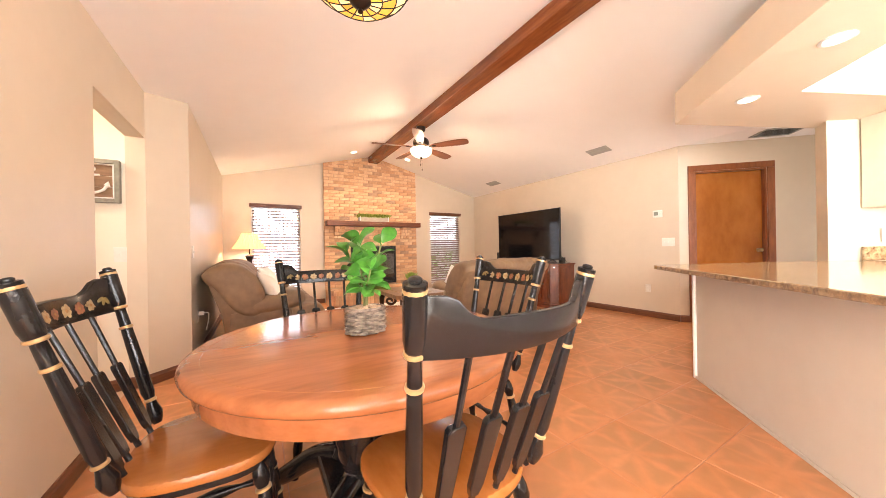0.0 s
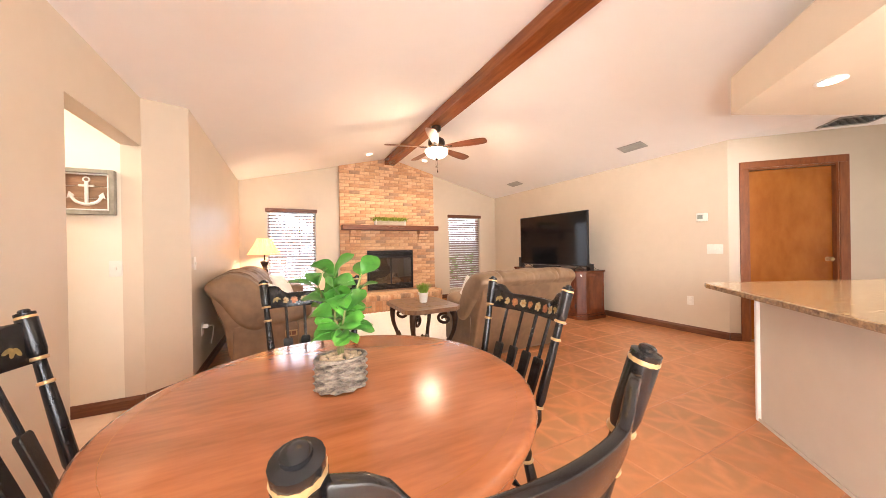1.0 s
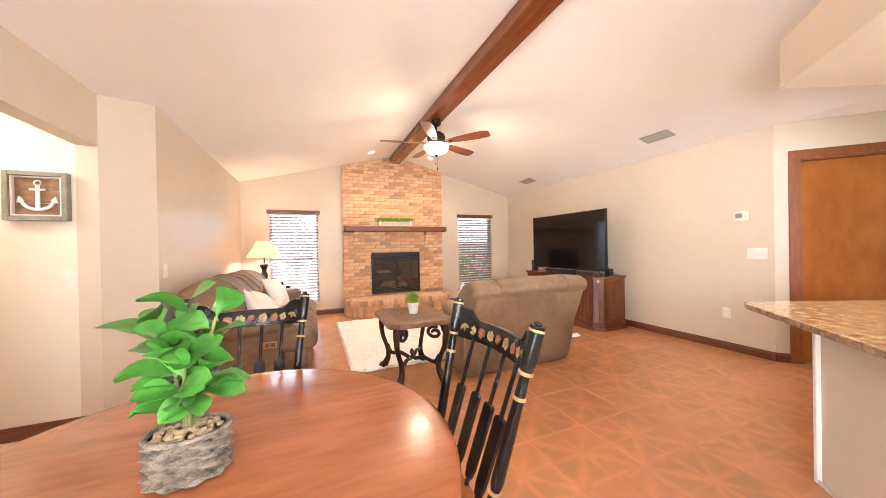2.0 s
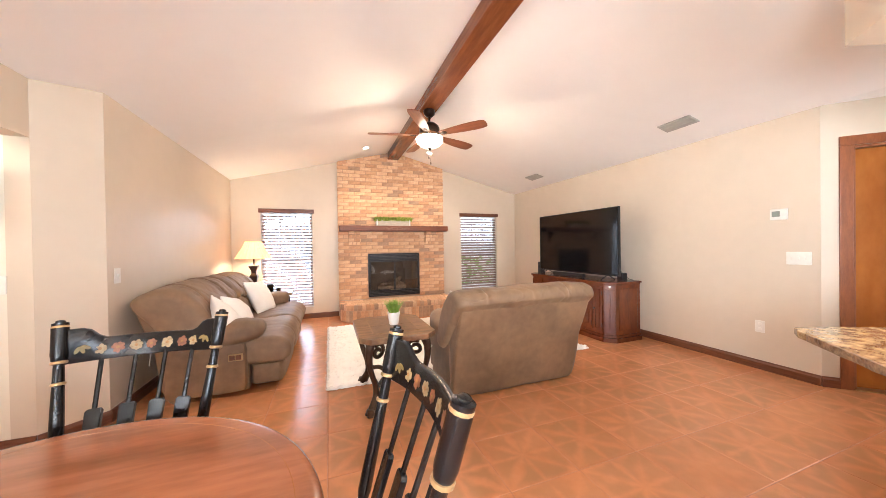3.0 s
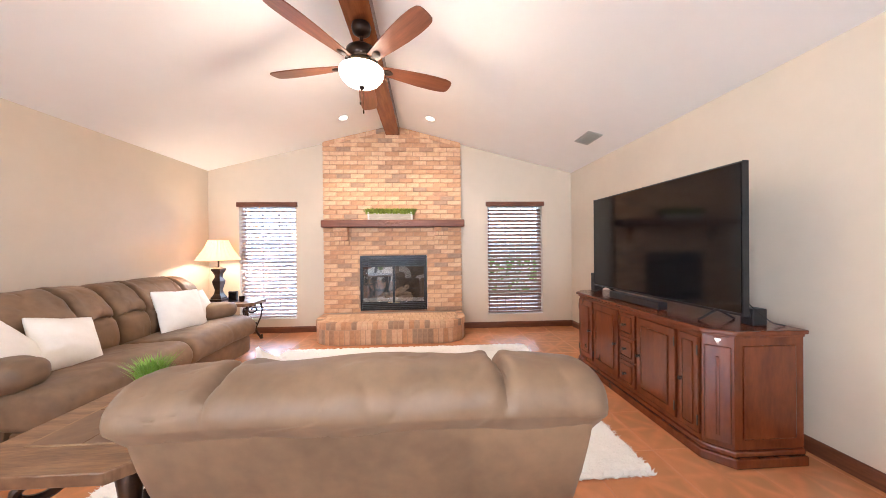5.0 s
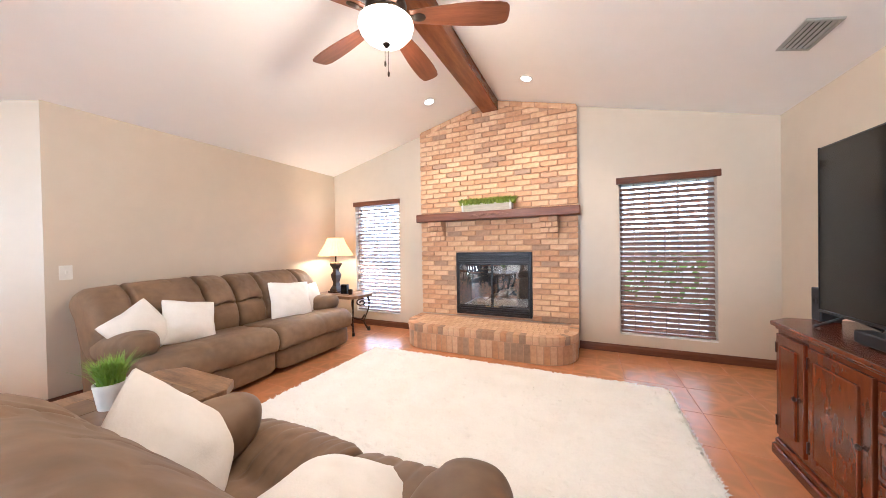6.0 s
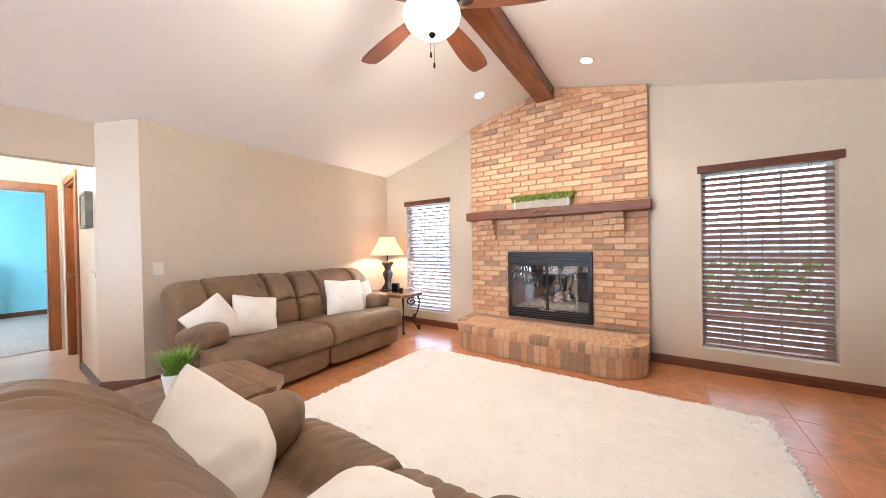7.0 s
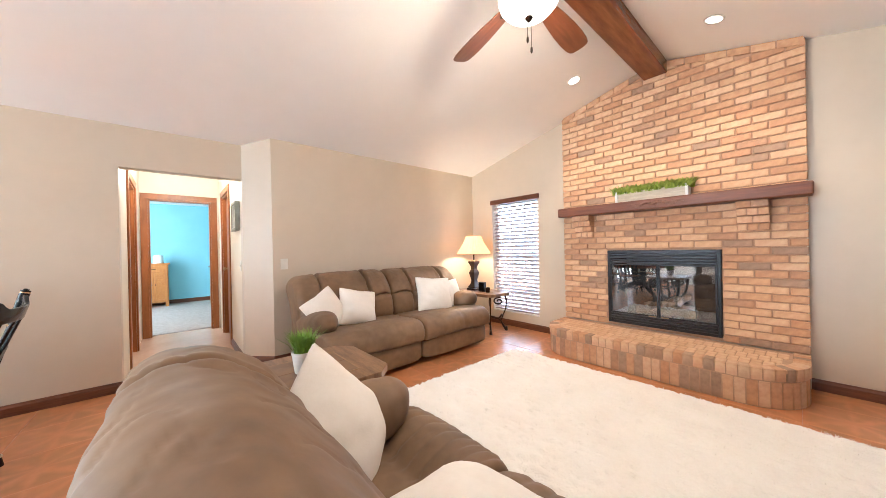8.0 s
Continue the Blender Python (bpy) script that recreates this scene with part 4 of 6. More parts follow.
EAST = pose(XR, 0, 0, 0, 0, -90)
WEST = pose(XL, 0, 0, 0, 0, 90)
plate("light_switch", EAST @ pose(-2.655, 0, 1.107), "light switch", "ivory triple switch plate on the beige wall", 0.165, 0.118, 3)
plate("wall_outlet", EAST @ pose(-2.93, 0, 0.424), "outlet", "ivory wall outlet above the baseboard")
plate("light_switch", WEST @ pose(4.232, 0, 1.079), "light switch", "ivory switch plate on the wall above the sofa")
plate("light_switch", pose(-0.365, 3.885, 1.066), "light switch", "ivory switch plate on the hallway wall")
plate("wall_outlet", pose(5.28, 0.83, 1.12, 0, 0, -36), "outlet", "ivory kitchen outlet above the backsplash", 0.12, 0.118, 2)
thermo = thing("thermostat", EAST @ pose(-2.782, 0, 1.518), "white wall thermostat with a grey display", "thermostat")
part("case", box(-0.062, 0.062, -0.026, -0.0005, -0.052, 0.052, 0.008), PLASTIC, thermo)
part("display", box(-0.045, 0.012, -0.028, -0.0255, -0.022, 0.03, 0.001), LCD, thermo, "grey display")


def vent(name, m, w, h, n, material, label):
    """A register with its face along -z."""
    ob = thing(name, m, label, "vent")
    part("frame", frame_box(-w / 2, w / 2, -h / 2, h / 2, 0.022, 0.0, 0.012, 0.002), material, ob).rotation_euler = (radians(-90), 0, 0)
    # no duct is cut; a near-black sheet paints the shade behind the slats
    part("backing", box(-w / 2 + 0.022, w / 2 - 0.022, -h / 2 + 0.022, h / 2 - 0.022, -0.003, -0.001), DUCTSHADE, ob, "dark sheet in place of the duct's shade")
    for k in range(n):
        y = -h / 2 + 0.022 + (h - 0.044) * (k + 0.5) / n
        part("slat", box(-w / 2 + 0.022, w / 2 - 0.022, -0.008, 0.008, -0.001, 0.001, 0, None, pose(0, y, -0.009, 35, 0, 0)), material, ob)
    return ob


ROOFTILT = math.degrees(math.atan(PITCH))
for vx, vy in ((5.11, 3.385), (5.17, 5.96)):
    vent("ceiling_vent", pose(vx, vy, roof(vx) - 0.001, 0, ROOFTILT, 0) @ pose(0, 0, 0, 0, 0, 90), 0.33, 0.17, 5, VENT, "grey slatted air vent in the sloping ceiling")
vent("return_air_vent", pose(6.05, 1.66, roof(XR) + 0.003, 0, 0, -45), 0.42, 0.3, 6, VENT, "large slatted return air grille in the ceiling")


def downlight(m, label):
    ob = thing("recessed_light", m, label, "recessed light", "recessed lights")
    part("trim_ring", lathe([(0.052, 0.0), (0.069, 0.0), (0.071, -0.004), (0.054, -0.008), (0.05, -0.004)], 24), WHITEPAINT, ob, "", True)
    part("lens", lathe([(0.051, -0.001), (0.05, -0.005)], 24), DISC, ob, "glowing lens")
    return ob


for x, s in ((2.2, -1), (3.34, 1)):
    downlight(pose(x, 6.57, roof(x) - 0.001, 0, s * ROOFTILT, 0), "lit recessed ceiling light beside the ridge beam")
for x, y in ((3.72, 1.315), (3.21, 0.826)):
    downlight(pose(x, y, 2.142), "lit recessed light in the dropped kitchen ceiling")


# ---- living room furniture ----
def loft(profile, x0, x1, nx=40, end=0.07, groove=(), lump=0.01, seed=0.0, rise=None, smooth=5, crease=()):
    """A padded form of one closed outline in y and z, drawn out along x with rounded ends; groove holds (x, depth, width) pulled-in stitch lines."""
    own = bmesh.new()
    pts = []
    n = len(profile)
    for i in range(n):
        p0, p1, p2, p3 = (Vector(profile[(i + k) % n]) for k in (-1, 0, 1, 2))
        for j in range(smooth):
            t = j / smooth
            pts.append(0.5 * (2 * p1 + (p2 - p0) * t + (2 * p0 - 5 * p1 + 4 * p2 - p3) * t * t + (3 * p1 - p0 - 3 * p2 + p3) * t ** 3))
    cy, cz = sum(p.x for p in pts) / len(pts), sum(p.y for p in pts) / len(pts)
    stations = [(x0 + end * (1 - math.sin(a)), end * (1 - math.cos(a))) for a in (1.5708, 1.25, 0.95, 0.65, 0.35, 0.15)]
    stations += [(x0 + end + (x1 - x0 - 2 * end) * i / nx, 0.0) for i in range(nx + 1)]
    stations += [(x1 - end * (1 - math.sin(a)), end * (1 - math.cos(a))) for a in (0.15, 0.35, 0.65, 0.95, 1.25, 1.5708)]
    rows = []
    for x, inset in stations:
        row = []
        for p in pts:
            d = Vector((0, p.x - cy, p.y - cz))
            far = d.length
            d.normalize()
            face = max(0.0, min(1.0, 0.5 + 1.5 * (d.y * 0.6 + d.z * 0.8)))
            q = max(0.25 * far, far - inset)
            for at, deep, wide in groove:
                slip = x - at - 0.012 * noise.noise(Vector((p.x * 9, p.y * 9, seed)))
                q -= deep * face * math.exp(-(slip / wide) ** 2)
                q += 0.12 * deep * face * math.exp(-((abs(slip) - 2.6 * wide) / (1.5 * wide)) ** 2)
            for at, half, high, deep in crease:
                bend = high - 0.035 * ((x - at) / half) ** 2 + 0.01 * noise.noise(Vector((x * 8, seed, 0)))
                fade = max(0.0, 1 - ((x - at) / half) ** 4)
                q -= deep * fade * max(0.0, d.y) * math.exp(-((p.y - bend) / 0.016) ** 2)
                q += 0.5 * deep * fade * max(0.0, d.y) * math.exp(-((p.y - bend - 0.075) / 0.05) ** 2)
            v = Vector((x, cy, cz)) + d * q
            v += d * lump * (noise.noise(v * 4.0 + Vector((seed, 1.3, 0))) + 0.35 * noise.noise(v * 13.0 + Vector((0, seed, 2))))
            fold = abs(noise.noise(Vector((v.x * 5.0 + seed, v.y * 11.0, v.z * 11.0 - seed))))
            v -= d * 0.006 * max(0.0, 1 - fold / 0.11) ** 2
            if rise:
                v = rise(v, (x - x0) / (x1 - x0) * 2 - 1)
            row.append(own.verts.new(v))
        rows.append(row)
    m = len(pts)
    for a, b in zip(rows, rows[1:]):
        for k in range(m):
            own.faces.new((a[k], a[(k + 1) % m], b[(k + 1) % m], b[k]))
    for row in (rows[0], rows[-1]):
        mid = own.verts.new(sum((v.co for v in row), Vector()) / m)
        for k in range(m):
            own.faces.new((row[k], row[(k + 1) % m], mid))
    bmesh.ops.recalc_face_normals(own, faces=own.faces)
    return own


def recliner(name, m, w, label, category, panel, cushion, seat, arm, rest, backs, pleats=0.0, sag=0.04, tucks=(), turn=0.085):
    """A padded reclining seat for two. Its back lies along x near y = 0 and its front looks along +y; w is half its width."""
    ob = thing(name, m, label, category, "reclining seats")
    y0, y1, aw, az = arm
    part("back_panel", loft(panel, -w + 0.02, w - 0.02, 30, 0.035, (), 0.008, 1.0), SUEDE, ob, "", True)
    part("base_frame", box(-w + 0.06, w - 0.06, y0 + 0.05, rest[0], 0.03, 0.3, 0.01), SUEDE, ob)
    for s in (-1, 1):
        side = part("arm_side", puff((0.19, y1 - y0 - 0.02, 0.43), 16, 8, 0.004, s * 3.0, None, pose(s * (w - 0.105), (y0 + y1) / 2 - 0.02, 0.25)), SUEDE, ob, "", True)

        def pad_shape(v, u):
            grow = 0.86 + 0.22 * u.y
            crease = 0.008 * math.exp(-((u.y - 0.72) / 0.05) ** 2) + 0.005 * math.exp(-((u.y - 0.60 + 0.1 * u.x) / 0.04) ** 2)
            return Vector((v.x * (0.95 + 0.08 * u.y) * (1 - crease * 4), v.y, v.z * grow * (1 - crease * 5) + 0.045 * u.y))
        part("arm_pad", puff((aw, y1 - y0 + 0.14, 0.235), 2.7, 20, 0.01, s * 5.0, pad_shape, pose(s * (w - aw / 2 + 0.02), (y0 + y1) / 2 + 0.03, az)), SUEDE, side, "", True)
    for s in (-1, 1):
        a, b = (-w + 0.05, -0.004) if s < 0 else (0.004, w - 0.05)
        mid = (a + b) / 2
        lines = [(mid + s * 0.06, 0.007, 0.02)]
        if pleats:
            count = 9
            lines = [(a + (b - a) * (i + 0.5) / count + 0.015 * math.sin(i * 5.3), pleats * (0.6 + 0.4 * math.sin(i * 3.7) ** 2), 0.011) for i in range(count)]

        def skew(v, u):
            return Vector((v.x + (0.10 * (v.y - seat[0][0]) * (1 - u * u) if pleats else 0), v.y, v.z + 0.012 * (1 - u * u)))
        part("seat_cushion", loft(seat, a, b, 90 if pleats else 44, 0.05, lines, 0.010, 2.0 + s, skew), SUEDE, ob, "", True)
        part("footrest_panel", puff((b - a - 0.01, rest[1] - rest[0], 0.215), 9, 9, 0.006, s + 4.0, None, pose(mid, (rest[0] + rest[1]) / 2, 0.155)), SUEDE, ob, "", True)
    for k, (a, b, lines) in enumerate(backs):
        def crown(v, u):
            top = max(0.0, (v.z - 0.6) / 0.35)
            out = u if len(backs) == 1 else (u - 1 if k == 0 else u + 1) / 2
            return Vector((v.x, v.y, v.z - sag * abs(out) ** 3 * top))
        part("back_cushion", loft(cushion, a, b, 120, turn, lines, 0.014, k * 3 + 0.5, crown, 9, tucks[k] if tucks else ()), SUEDE, ob, "", True)
    return ob


SOFA = recliner("reclining_sofa", pose(0.215, 5.275, 0, 0, 0, -90), 1.06, "taupe brown microfibre reclining sofa against the beige wall", "sofa",
                [(0.10, 0.05), (0.02, 0.45), (-0.08, 0.78), (-0.06, 0.84), (0.08, 0.8), (0.2, 0.5), (0.22, 0.05)],
                [(-0.125, 0.83), (-0.115, 0.895), (-0.03, 0.95), (0.08, 0.972), (0.20, 0.94), (0.31, 0.84), (0.385, 0.70), (0.42, 0.55), (0.40, 0.42), (0.26, 0.38), (0.1, 0.5), (-0.04, 0.7)],
                [(0.34, 0.39), (0.40, 0.45), (0.6, 0.462), (0.8, 0.482), (0.93, 0.465), (1.0, 0.40), (1.015, 0.32), (0.96, 0.25), (0.7, 0.24), (0.4, 0.27)],
                (0.10, 0.70, 0.30, 0.515), (0.68, 0.955),
                [(-1.065, -0.005, [(-0.80, 0.045, 0.016), (-0.28, 0.055, 0.017)]), (0.005, 1.065, [(0.29, 0.055, 0.017), (0.81, 0.045, 0.016)])], 0.0, 0.015,
                [[(-0.14, 0.15, 0.70, 0.045), (-0.54, 0.28, 0.70, 0.03)], [(0.14, 0.15, 0.70, 0.045), (0.55, 0.28, 0.70, 0.03)]])
LOVE = recliner("reclining_loveseat", pose(3.105, 3.455, 0, 0, 0, 0), 0.63, "taupe brown microfibre reclining loveseat beside the wooden end table", "loveseat",
                [(0.0, 0.045), (-0.115, 0.45), (-0.232, 0.81), (-0.19, 0.835), (-0.02, 0.8), (0.1, 0.4), (0.12, 0.045)],
                [(-0.235, 0.79), (-0.270, 0.84), (-0.25, 0.90), (-0.17, 0.937), (-0.05, 0.925), (0.045, 0.86), (0.13, 0.765), (0.20, 0.64), (0.25, 0.5), (0.25, 0.40), (0.1, 0.42), (-0.08, 0.62)],
                [(0.18, 0.39), (0.24, 0.44), (0.36, 0.452), (0.44, 0.438), (0.50, 0.472), (0.60, 0.50), (0.70, 0.475), (0.745, 0.41), (0.75, 0.33), (0.70, 0.26), (0.4, 0.25), (0.22, 0.28)],
                (0.03, 0.52, 0.29, 0.525), (0.50, 0.71),
                [(-0.655, 0.648, [(-0.40, 0.04, 0.016), (0.362, 0.040, 0.014)])], 0.007, 0.012, (), 0.06)
# recline switch on the sofa's end
panel = thing("recline_switch", pose(0.812, 4.214, 0.346), "small metal recline switch plate on the sofa's side", "switch")
part("cover", box(-0.055, 0.055, -0.012, 0.0, -0.03, 0.03, 0.003), BRASS, panel)
for x in (-0.025, 0.022):
    part("button", box(x - 0.02, x + 0.02, -0.017, -0.012, -0.02, 0.02, 0.002), TRIMWOOD, panel)


def pillow(m, seed, label, size=0.45, plump=0.098):
    """A plump square pillow with thin seamed edges, drawn-in sides and pointed corners."""
    def shape(v, u):
        e = max(0.0, 1 - u.x * u.x) * max(0.0, 1 - u.z * u.z)
        pull = 1 - 0.075 * (1 - min(1.0, abs(u.x * u.z)) ** 0.8)
        fold = 0.012 * noise.noise(Vector((u.x * 3 + seed, u.z * 3, seed))) * e
        wrinkle = 0.004 * math.sin(9 * (abs(u.x) + abs(u.z)) + 4 * noise.noise(Vector((u.x * 2, u.z * 2, seed)))) * (1 - e) * e ** 0.5
        return Vector((v.x * pull + fold, (1 if v.y > 0 else -1) * (0.004 + plump * e ** 0.62) + fold + wrinkle, v.z * pull + fold - 0.012 * e))
    ob = thing("throw_pillow", m, label, "pillow", "cream throw pillows")
    part("cushion", puff((size, 0.17, size), 40, 18, 0, seed, shape), WHITECLOTH, ob, "", True)
    return ob


pillow(pose(0.685, 4.45, 0.615, 28, 24, -66), 1, "cream square throw pillow leaning on the sofa's arm", 0.40)
pillow(pose(0.71, 4.765, 0.615, 30, -12, -96), 2, "cream square throw pillow on the sofa", 0.40)
pillow(pose(0.72, 5.79, 0.635, 26, -4, -108), 3, "cream square throw pillow at the sofa's far end", 0.46)
pillow(pose(0.66, 6.08, 0.60, 28, 5, -100), 4, "cream square throw pillow tucked at the sofa's end", 0.40)
pillow(pose(2.725, 3.71, 0.585, 30, 32, -46), 5, "cream square throw pillow in the loveseat's corner", 0.46, 0.115)
pillow(pose(3.20, 3.90, 0.49, 82, 0, 8), 6, "cream square throw pillow lying on the loveseat's seat", 0.44, 0.07)


# shag rug
bm = bmesh.new()
RX0, RX1, RY0, RY1 = 1.54, 4.50, 4.04, 6.34
nx, ny = 190, 150
rr = random.Random(8)
grid = []
for i in range(nx + 1):
    row = []
    for j in range(ny + 1):
        x, y = RX0 + (RX1 - RX0) * i / nx, RY0 + (RY1 - RY0) * j / ny
        edge = min(i, j, nx - i, ny - j)
        z = 0.004 if edge == 0 else 0.026 + 0.010 * noise.noise(Vector((x * 30, y * 30, 0))) + 0.006 * noise.noise(Vector((x * 9, y * 9, 4))) - 0.007 * max(0.0, 1 - abs(noise.noise(Vector((x * 1.6, y * 7 + x, 9)))) / 0.06) + 0.007 * noise.noise(Vector((x * 5, y * 34, 2))) + rr.uniform(-0.004, 0.004)
        if edge <= 1:
            x += rr.uniform(-0.012, 0.012)
            y += rr.uniform(-0.012, 0.012)
        row.append(bm.verts.new((x, y, z)))
    grid.append(row)
for i in range(nx):
    for j in range(ny):
        bm.faces.new((grid[i][j], grid[i + 1][j], grid[i + 1][j + 1], grid[i][j + 1]))
rug = thing("shag_rug", pose(0, 0, 0), "large fluffy cream shag rug on the tile floor", "rug")
part("rug_body", bm, SHAG, rug, "", True)
bm = bmesh.new()
for k in range(9000):
    x, y = rr.uniform(RX0, RX1), rr.uniform(RY0, RY1)
    if k % 3 == 0:
        e = rr.choice("nsew")
        x, y = {"n": (x, RY1), "s": (x, RY0), "e": (RX1, y), "w": (RX0, y)}[e]
    a, l = rr.uniform(0, math.tau), rr.uniform(0.012, 0.03)
    d = Vector((math.cos(a), math.sin(a), 0))
    s = Vector((-d.y, d.x, 0)) * 0.004
    z = 0.02 if 0.02 < x - RX0 and x < RX1 - 0.02 and RY0 + 0.02 < y < RY1 - 0.02 else 0.008
    p0 = Vector((x, y, z))
    p1 = p0 + d * l + Vector((0, 0, rr.uniform(0.004, 0.018)))
    bm.faces.new([bm.verts.new(q) for q in (p0 - s, p0 + s, p1)])
tagged(part("tufts", bm, SHAG, rug, "loose shaggy tufts"), kind="stuff")


def scroll_leg(bm, sx, sy, h, stout=1.0):
    """An iron S-shaped leg for a table corner; sx, sy say which way is out."""
    prof = [(0.0, h), (0.022, h - 0.08), (0.012, h - 0.2), (-0.035, h - 0.33), (-0.045, 0.13), (-0.01, 0.05), (0.02, 0.0)]
    pts = spline([(sx * o * 0.8, sy * o * 0.8, z) for o, z in prof], 5)
    n = len(pts)
    return tube(pts, [stout * (0.040 - 0.019 * math.sin(math.pi * min(1, i / n * 1.15)) + (0.006 if i > n - 4 else 0)) for i in range(n)], 10, bm)


def curl(cx, cz, r, turns, start, sx, sy, n=22):
    out = []
    for i in range(n):
        t = i / (n - 1)
        a = start + turns * math.tau * t
        q = r * (1 - 0.78 * t)
        out.append((sx * (cx + q * math.cos(a)), sy * (cx + q * math.cos(a)), cz + q * math.sin(a)))
    return out


def iron_table(name, m, w, d, h, label, clip=0.085, stout=1.0):
    """A plank-edged table with clipped corners, slate inset and scrolled iron legs."""
    ob = thing(name, m, label, "end table", "matching end tables")
    a, b, c = w / 2, d / 2, clip
    outline = [(-a + c, -b), (a - c, -b), (a, -b + c), (a, b - c), (a - c, b), (-a + c, b), (-a, b - c), (-a, -b + c)]
    part("tabletop", prism(outline, h - 0.042, h, "z", None, None, 0.005), PLANKTOP, ob, "worn plank-edged top")
    mx, my = a * 0.60, b * 0.62
    for k in (-1, 1):
        part("inlay_strip", box(-mx - 0.004, mx + 0.004, k * my - 0.004, k * my + 0.004, h - 0.004, h + 0.003, 0.001), SLATEEDGE, ob, "pale inlay line")
        part("inlay_strip", box(k * mx - 0.004, k * mx + 0.004, -my + 0.0045, my - 0.0045, h - 0.004, h + 0.003, 0.001), SLATEEDGE, ob, "pale inlay line")
    for i in range(2):
        for j in range(2):
            x0, y0 = -mx + i * mx, -my + j * my
            part("slate_tile", box(x0 + 0.002, x0 + mx - 0.002, y0 + 0.002, y0 + my - 0.002, h - 0.004, h + 0.0025, 0.001), SLATE, ob, "mottled dark slate tile")
    lx, ly = a - 0.09, b - 0.09
    for sx in (-1, 1):
        for sy in (-1, 1):
            leg = part("leg", scroll_leg(None, sx, sy, h - 0.042, stout), IRON, ob, "", True)
            leg.matrix_local = pose(sx * lx, sy * ly, 0)
            part("foot", puff((0.06 * stout, 0.07 * stout, 0.06), 4, 3, 0, 0, None, pose(sx * 0.014, sy * 0.014, 0.03)), IRON, leg, "", True)
            bm = tube(curl(-0.06, h - 0.14, 0.058, 1.35, 1.2, sx, sy), 0.016 * stout ** 0.5, 8)
            part("scroll", bm, IRON, leg, "", True)
            pts = spline([(sx * (lx - 0.03), sy * (ly - 0.03), h * 0.42), (sx * lx * 0.72, sy * ly * 0.72, h * 0.30), (sx * lx * 0.4, sy * ly * 0.4, h * 0.33), (sx * 0.02, sy * 0.02, h * 0.28)], 6)
            part("stretcher", tube(pts, 0.014, 7, None, None, 1.4), IRON, ob, "", True)
            pts = spline([(sx * (lx - 0.025), sy * (ly - 0.025), h * 0.2), (sx * lx * 0.72, sy * ly * 0.72, h * 0.30)], 5)
            part("brace", tube(pts, 0.010, 7), IRON, ob, "", True)
    part("finial", lathe([(0.022, 0), (0.026, 0.012), (0.012, 0.03), (0.012, 0.045), (0.024, 0.062), (0.016, 0.085), (0.003, 0.1)], 14, None, pose(0, 0, h * 0.27)), IRON, ob, "", True)
    return ob


iron_table("end_table", pose(2.07, 3.79, 0), 0.60, 0.78, 0.595, "iron-legged end table with plank and slate top beside loveseat")
iron_table("lamp_table", pose(0.60, 6.80, 0), 0.80, 0.50, 0.565, "slim iron-legged end table with plank top by the window", 0.085, 0.45)

pot = thing("grass_pot", pose(2.095, 3.80, 0.598), "small white pot of green artificial grass on the end table", "potted plant")
part("pot_body", lathe([(0.037, 0), (0.040, 0.004), (0.052, 0.09), (0.054, 0.094), (0.054, 0.106), (0.048, 0.106), (0.046, 0.09)], 24), POT, pot, "", True)
part("soil", lathe([(0.046, 0.089), (0.040, 0.094)], 16), mat("dark_soil", (0.04, 0.03, 0.02), scale=60, rough=1), pot)
tagged(part("grass_blades", grass_tuft(-0.032, 0.032, -0.032, 0.032, 0.086, 0.118, 560, 2, 1.0, 0.0028), GRASS, pot, "spiky green blades"), kind="stuff")

# table lamp
LAMPWOOD = mat("dark_lamp_wood", (0.05, 0.022, 0.013), (0.022, 0.01, 0.007), scale=10, rough=0.35, bump=0.05)
tl = thing("table_lamp", pose(0.444, 6.82, 0.568), "lit table lamp with pleated cream shade and dark base", "table lamp")
part("plinth", box(-0.085, 0.085, -0.085, 0.085, 0, 0.03, 0.006), LAMPWOOD, tl)
sq = [(0.075, 0.03), (0.075, 0.05), (0.045, 0.10), (0.037, 0.15), (0.058, 0.24), (0.062, 0.27), (0.036, 0.32), (0.04, 0.36), (0.07, 0.42), (0.07, 0.44), (0.02, 0.46)]
part("column", lathe([(r * 1.25, z) for r, z in sq], 4, None, pose(0, 0, 0, 0, 0, 45)), LAMPWOOD, tl, "dark carved square column")
part("neck", lathe([(0.011, 0.45), (0.011, 0.6)], 10), BRONZE, tl)
part("harp", tube(spline([(0.0, 0.0, 0.56), (0.06, 0, 0.64), (0.05, 0, 0.76), (0.0, 0, 0.82)], 5), 0.003, 6), BRASS, tl)
bm = bmesh.new()
n = 56
rings = []
for z, r in ((0.555, 0.255), (0.565, 0.25), (0.64, 0.205), (0.72, 0.155), (0.815, 0.115), (0.822, 0.116)):
    rings.append([bm.verts.new(((r + 0.0035 * (-1) ** i) * math.cos(math.tau * i / n), (r + 0.0035 * (-1) ** i) * math.sin(math.tau * i / n), z)) for i in range(n)])
for a, b in zip(rings, rings[1:]):
    for i in range(n):
        bm.faces.new((a[i], a[(i + 1) % n], b[(i + 1) % n], b[i]))
bmesh.ops.solidify(bm, geom=bm.faces[:], thickness=0.003)
part("shade", bm, SHADE, tl, "pleated cream shade glowing warm")
clock = thing("desk_clock", pose(0.68, 6.74, 0.568, 0, 0, 10), "small black clock box on the lamp table", "clock")
part("case", box(-0.05, 0.05, -0.03, 0.03, 0, 0.14, 0.006), BLACKPLASTIC, clock)
part("face", box(-0.042, 0.042, -0.032, -0.03, 0.02, 0.13, 0.002), SCREEN, clock)
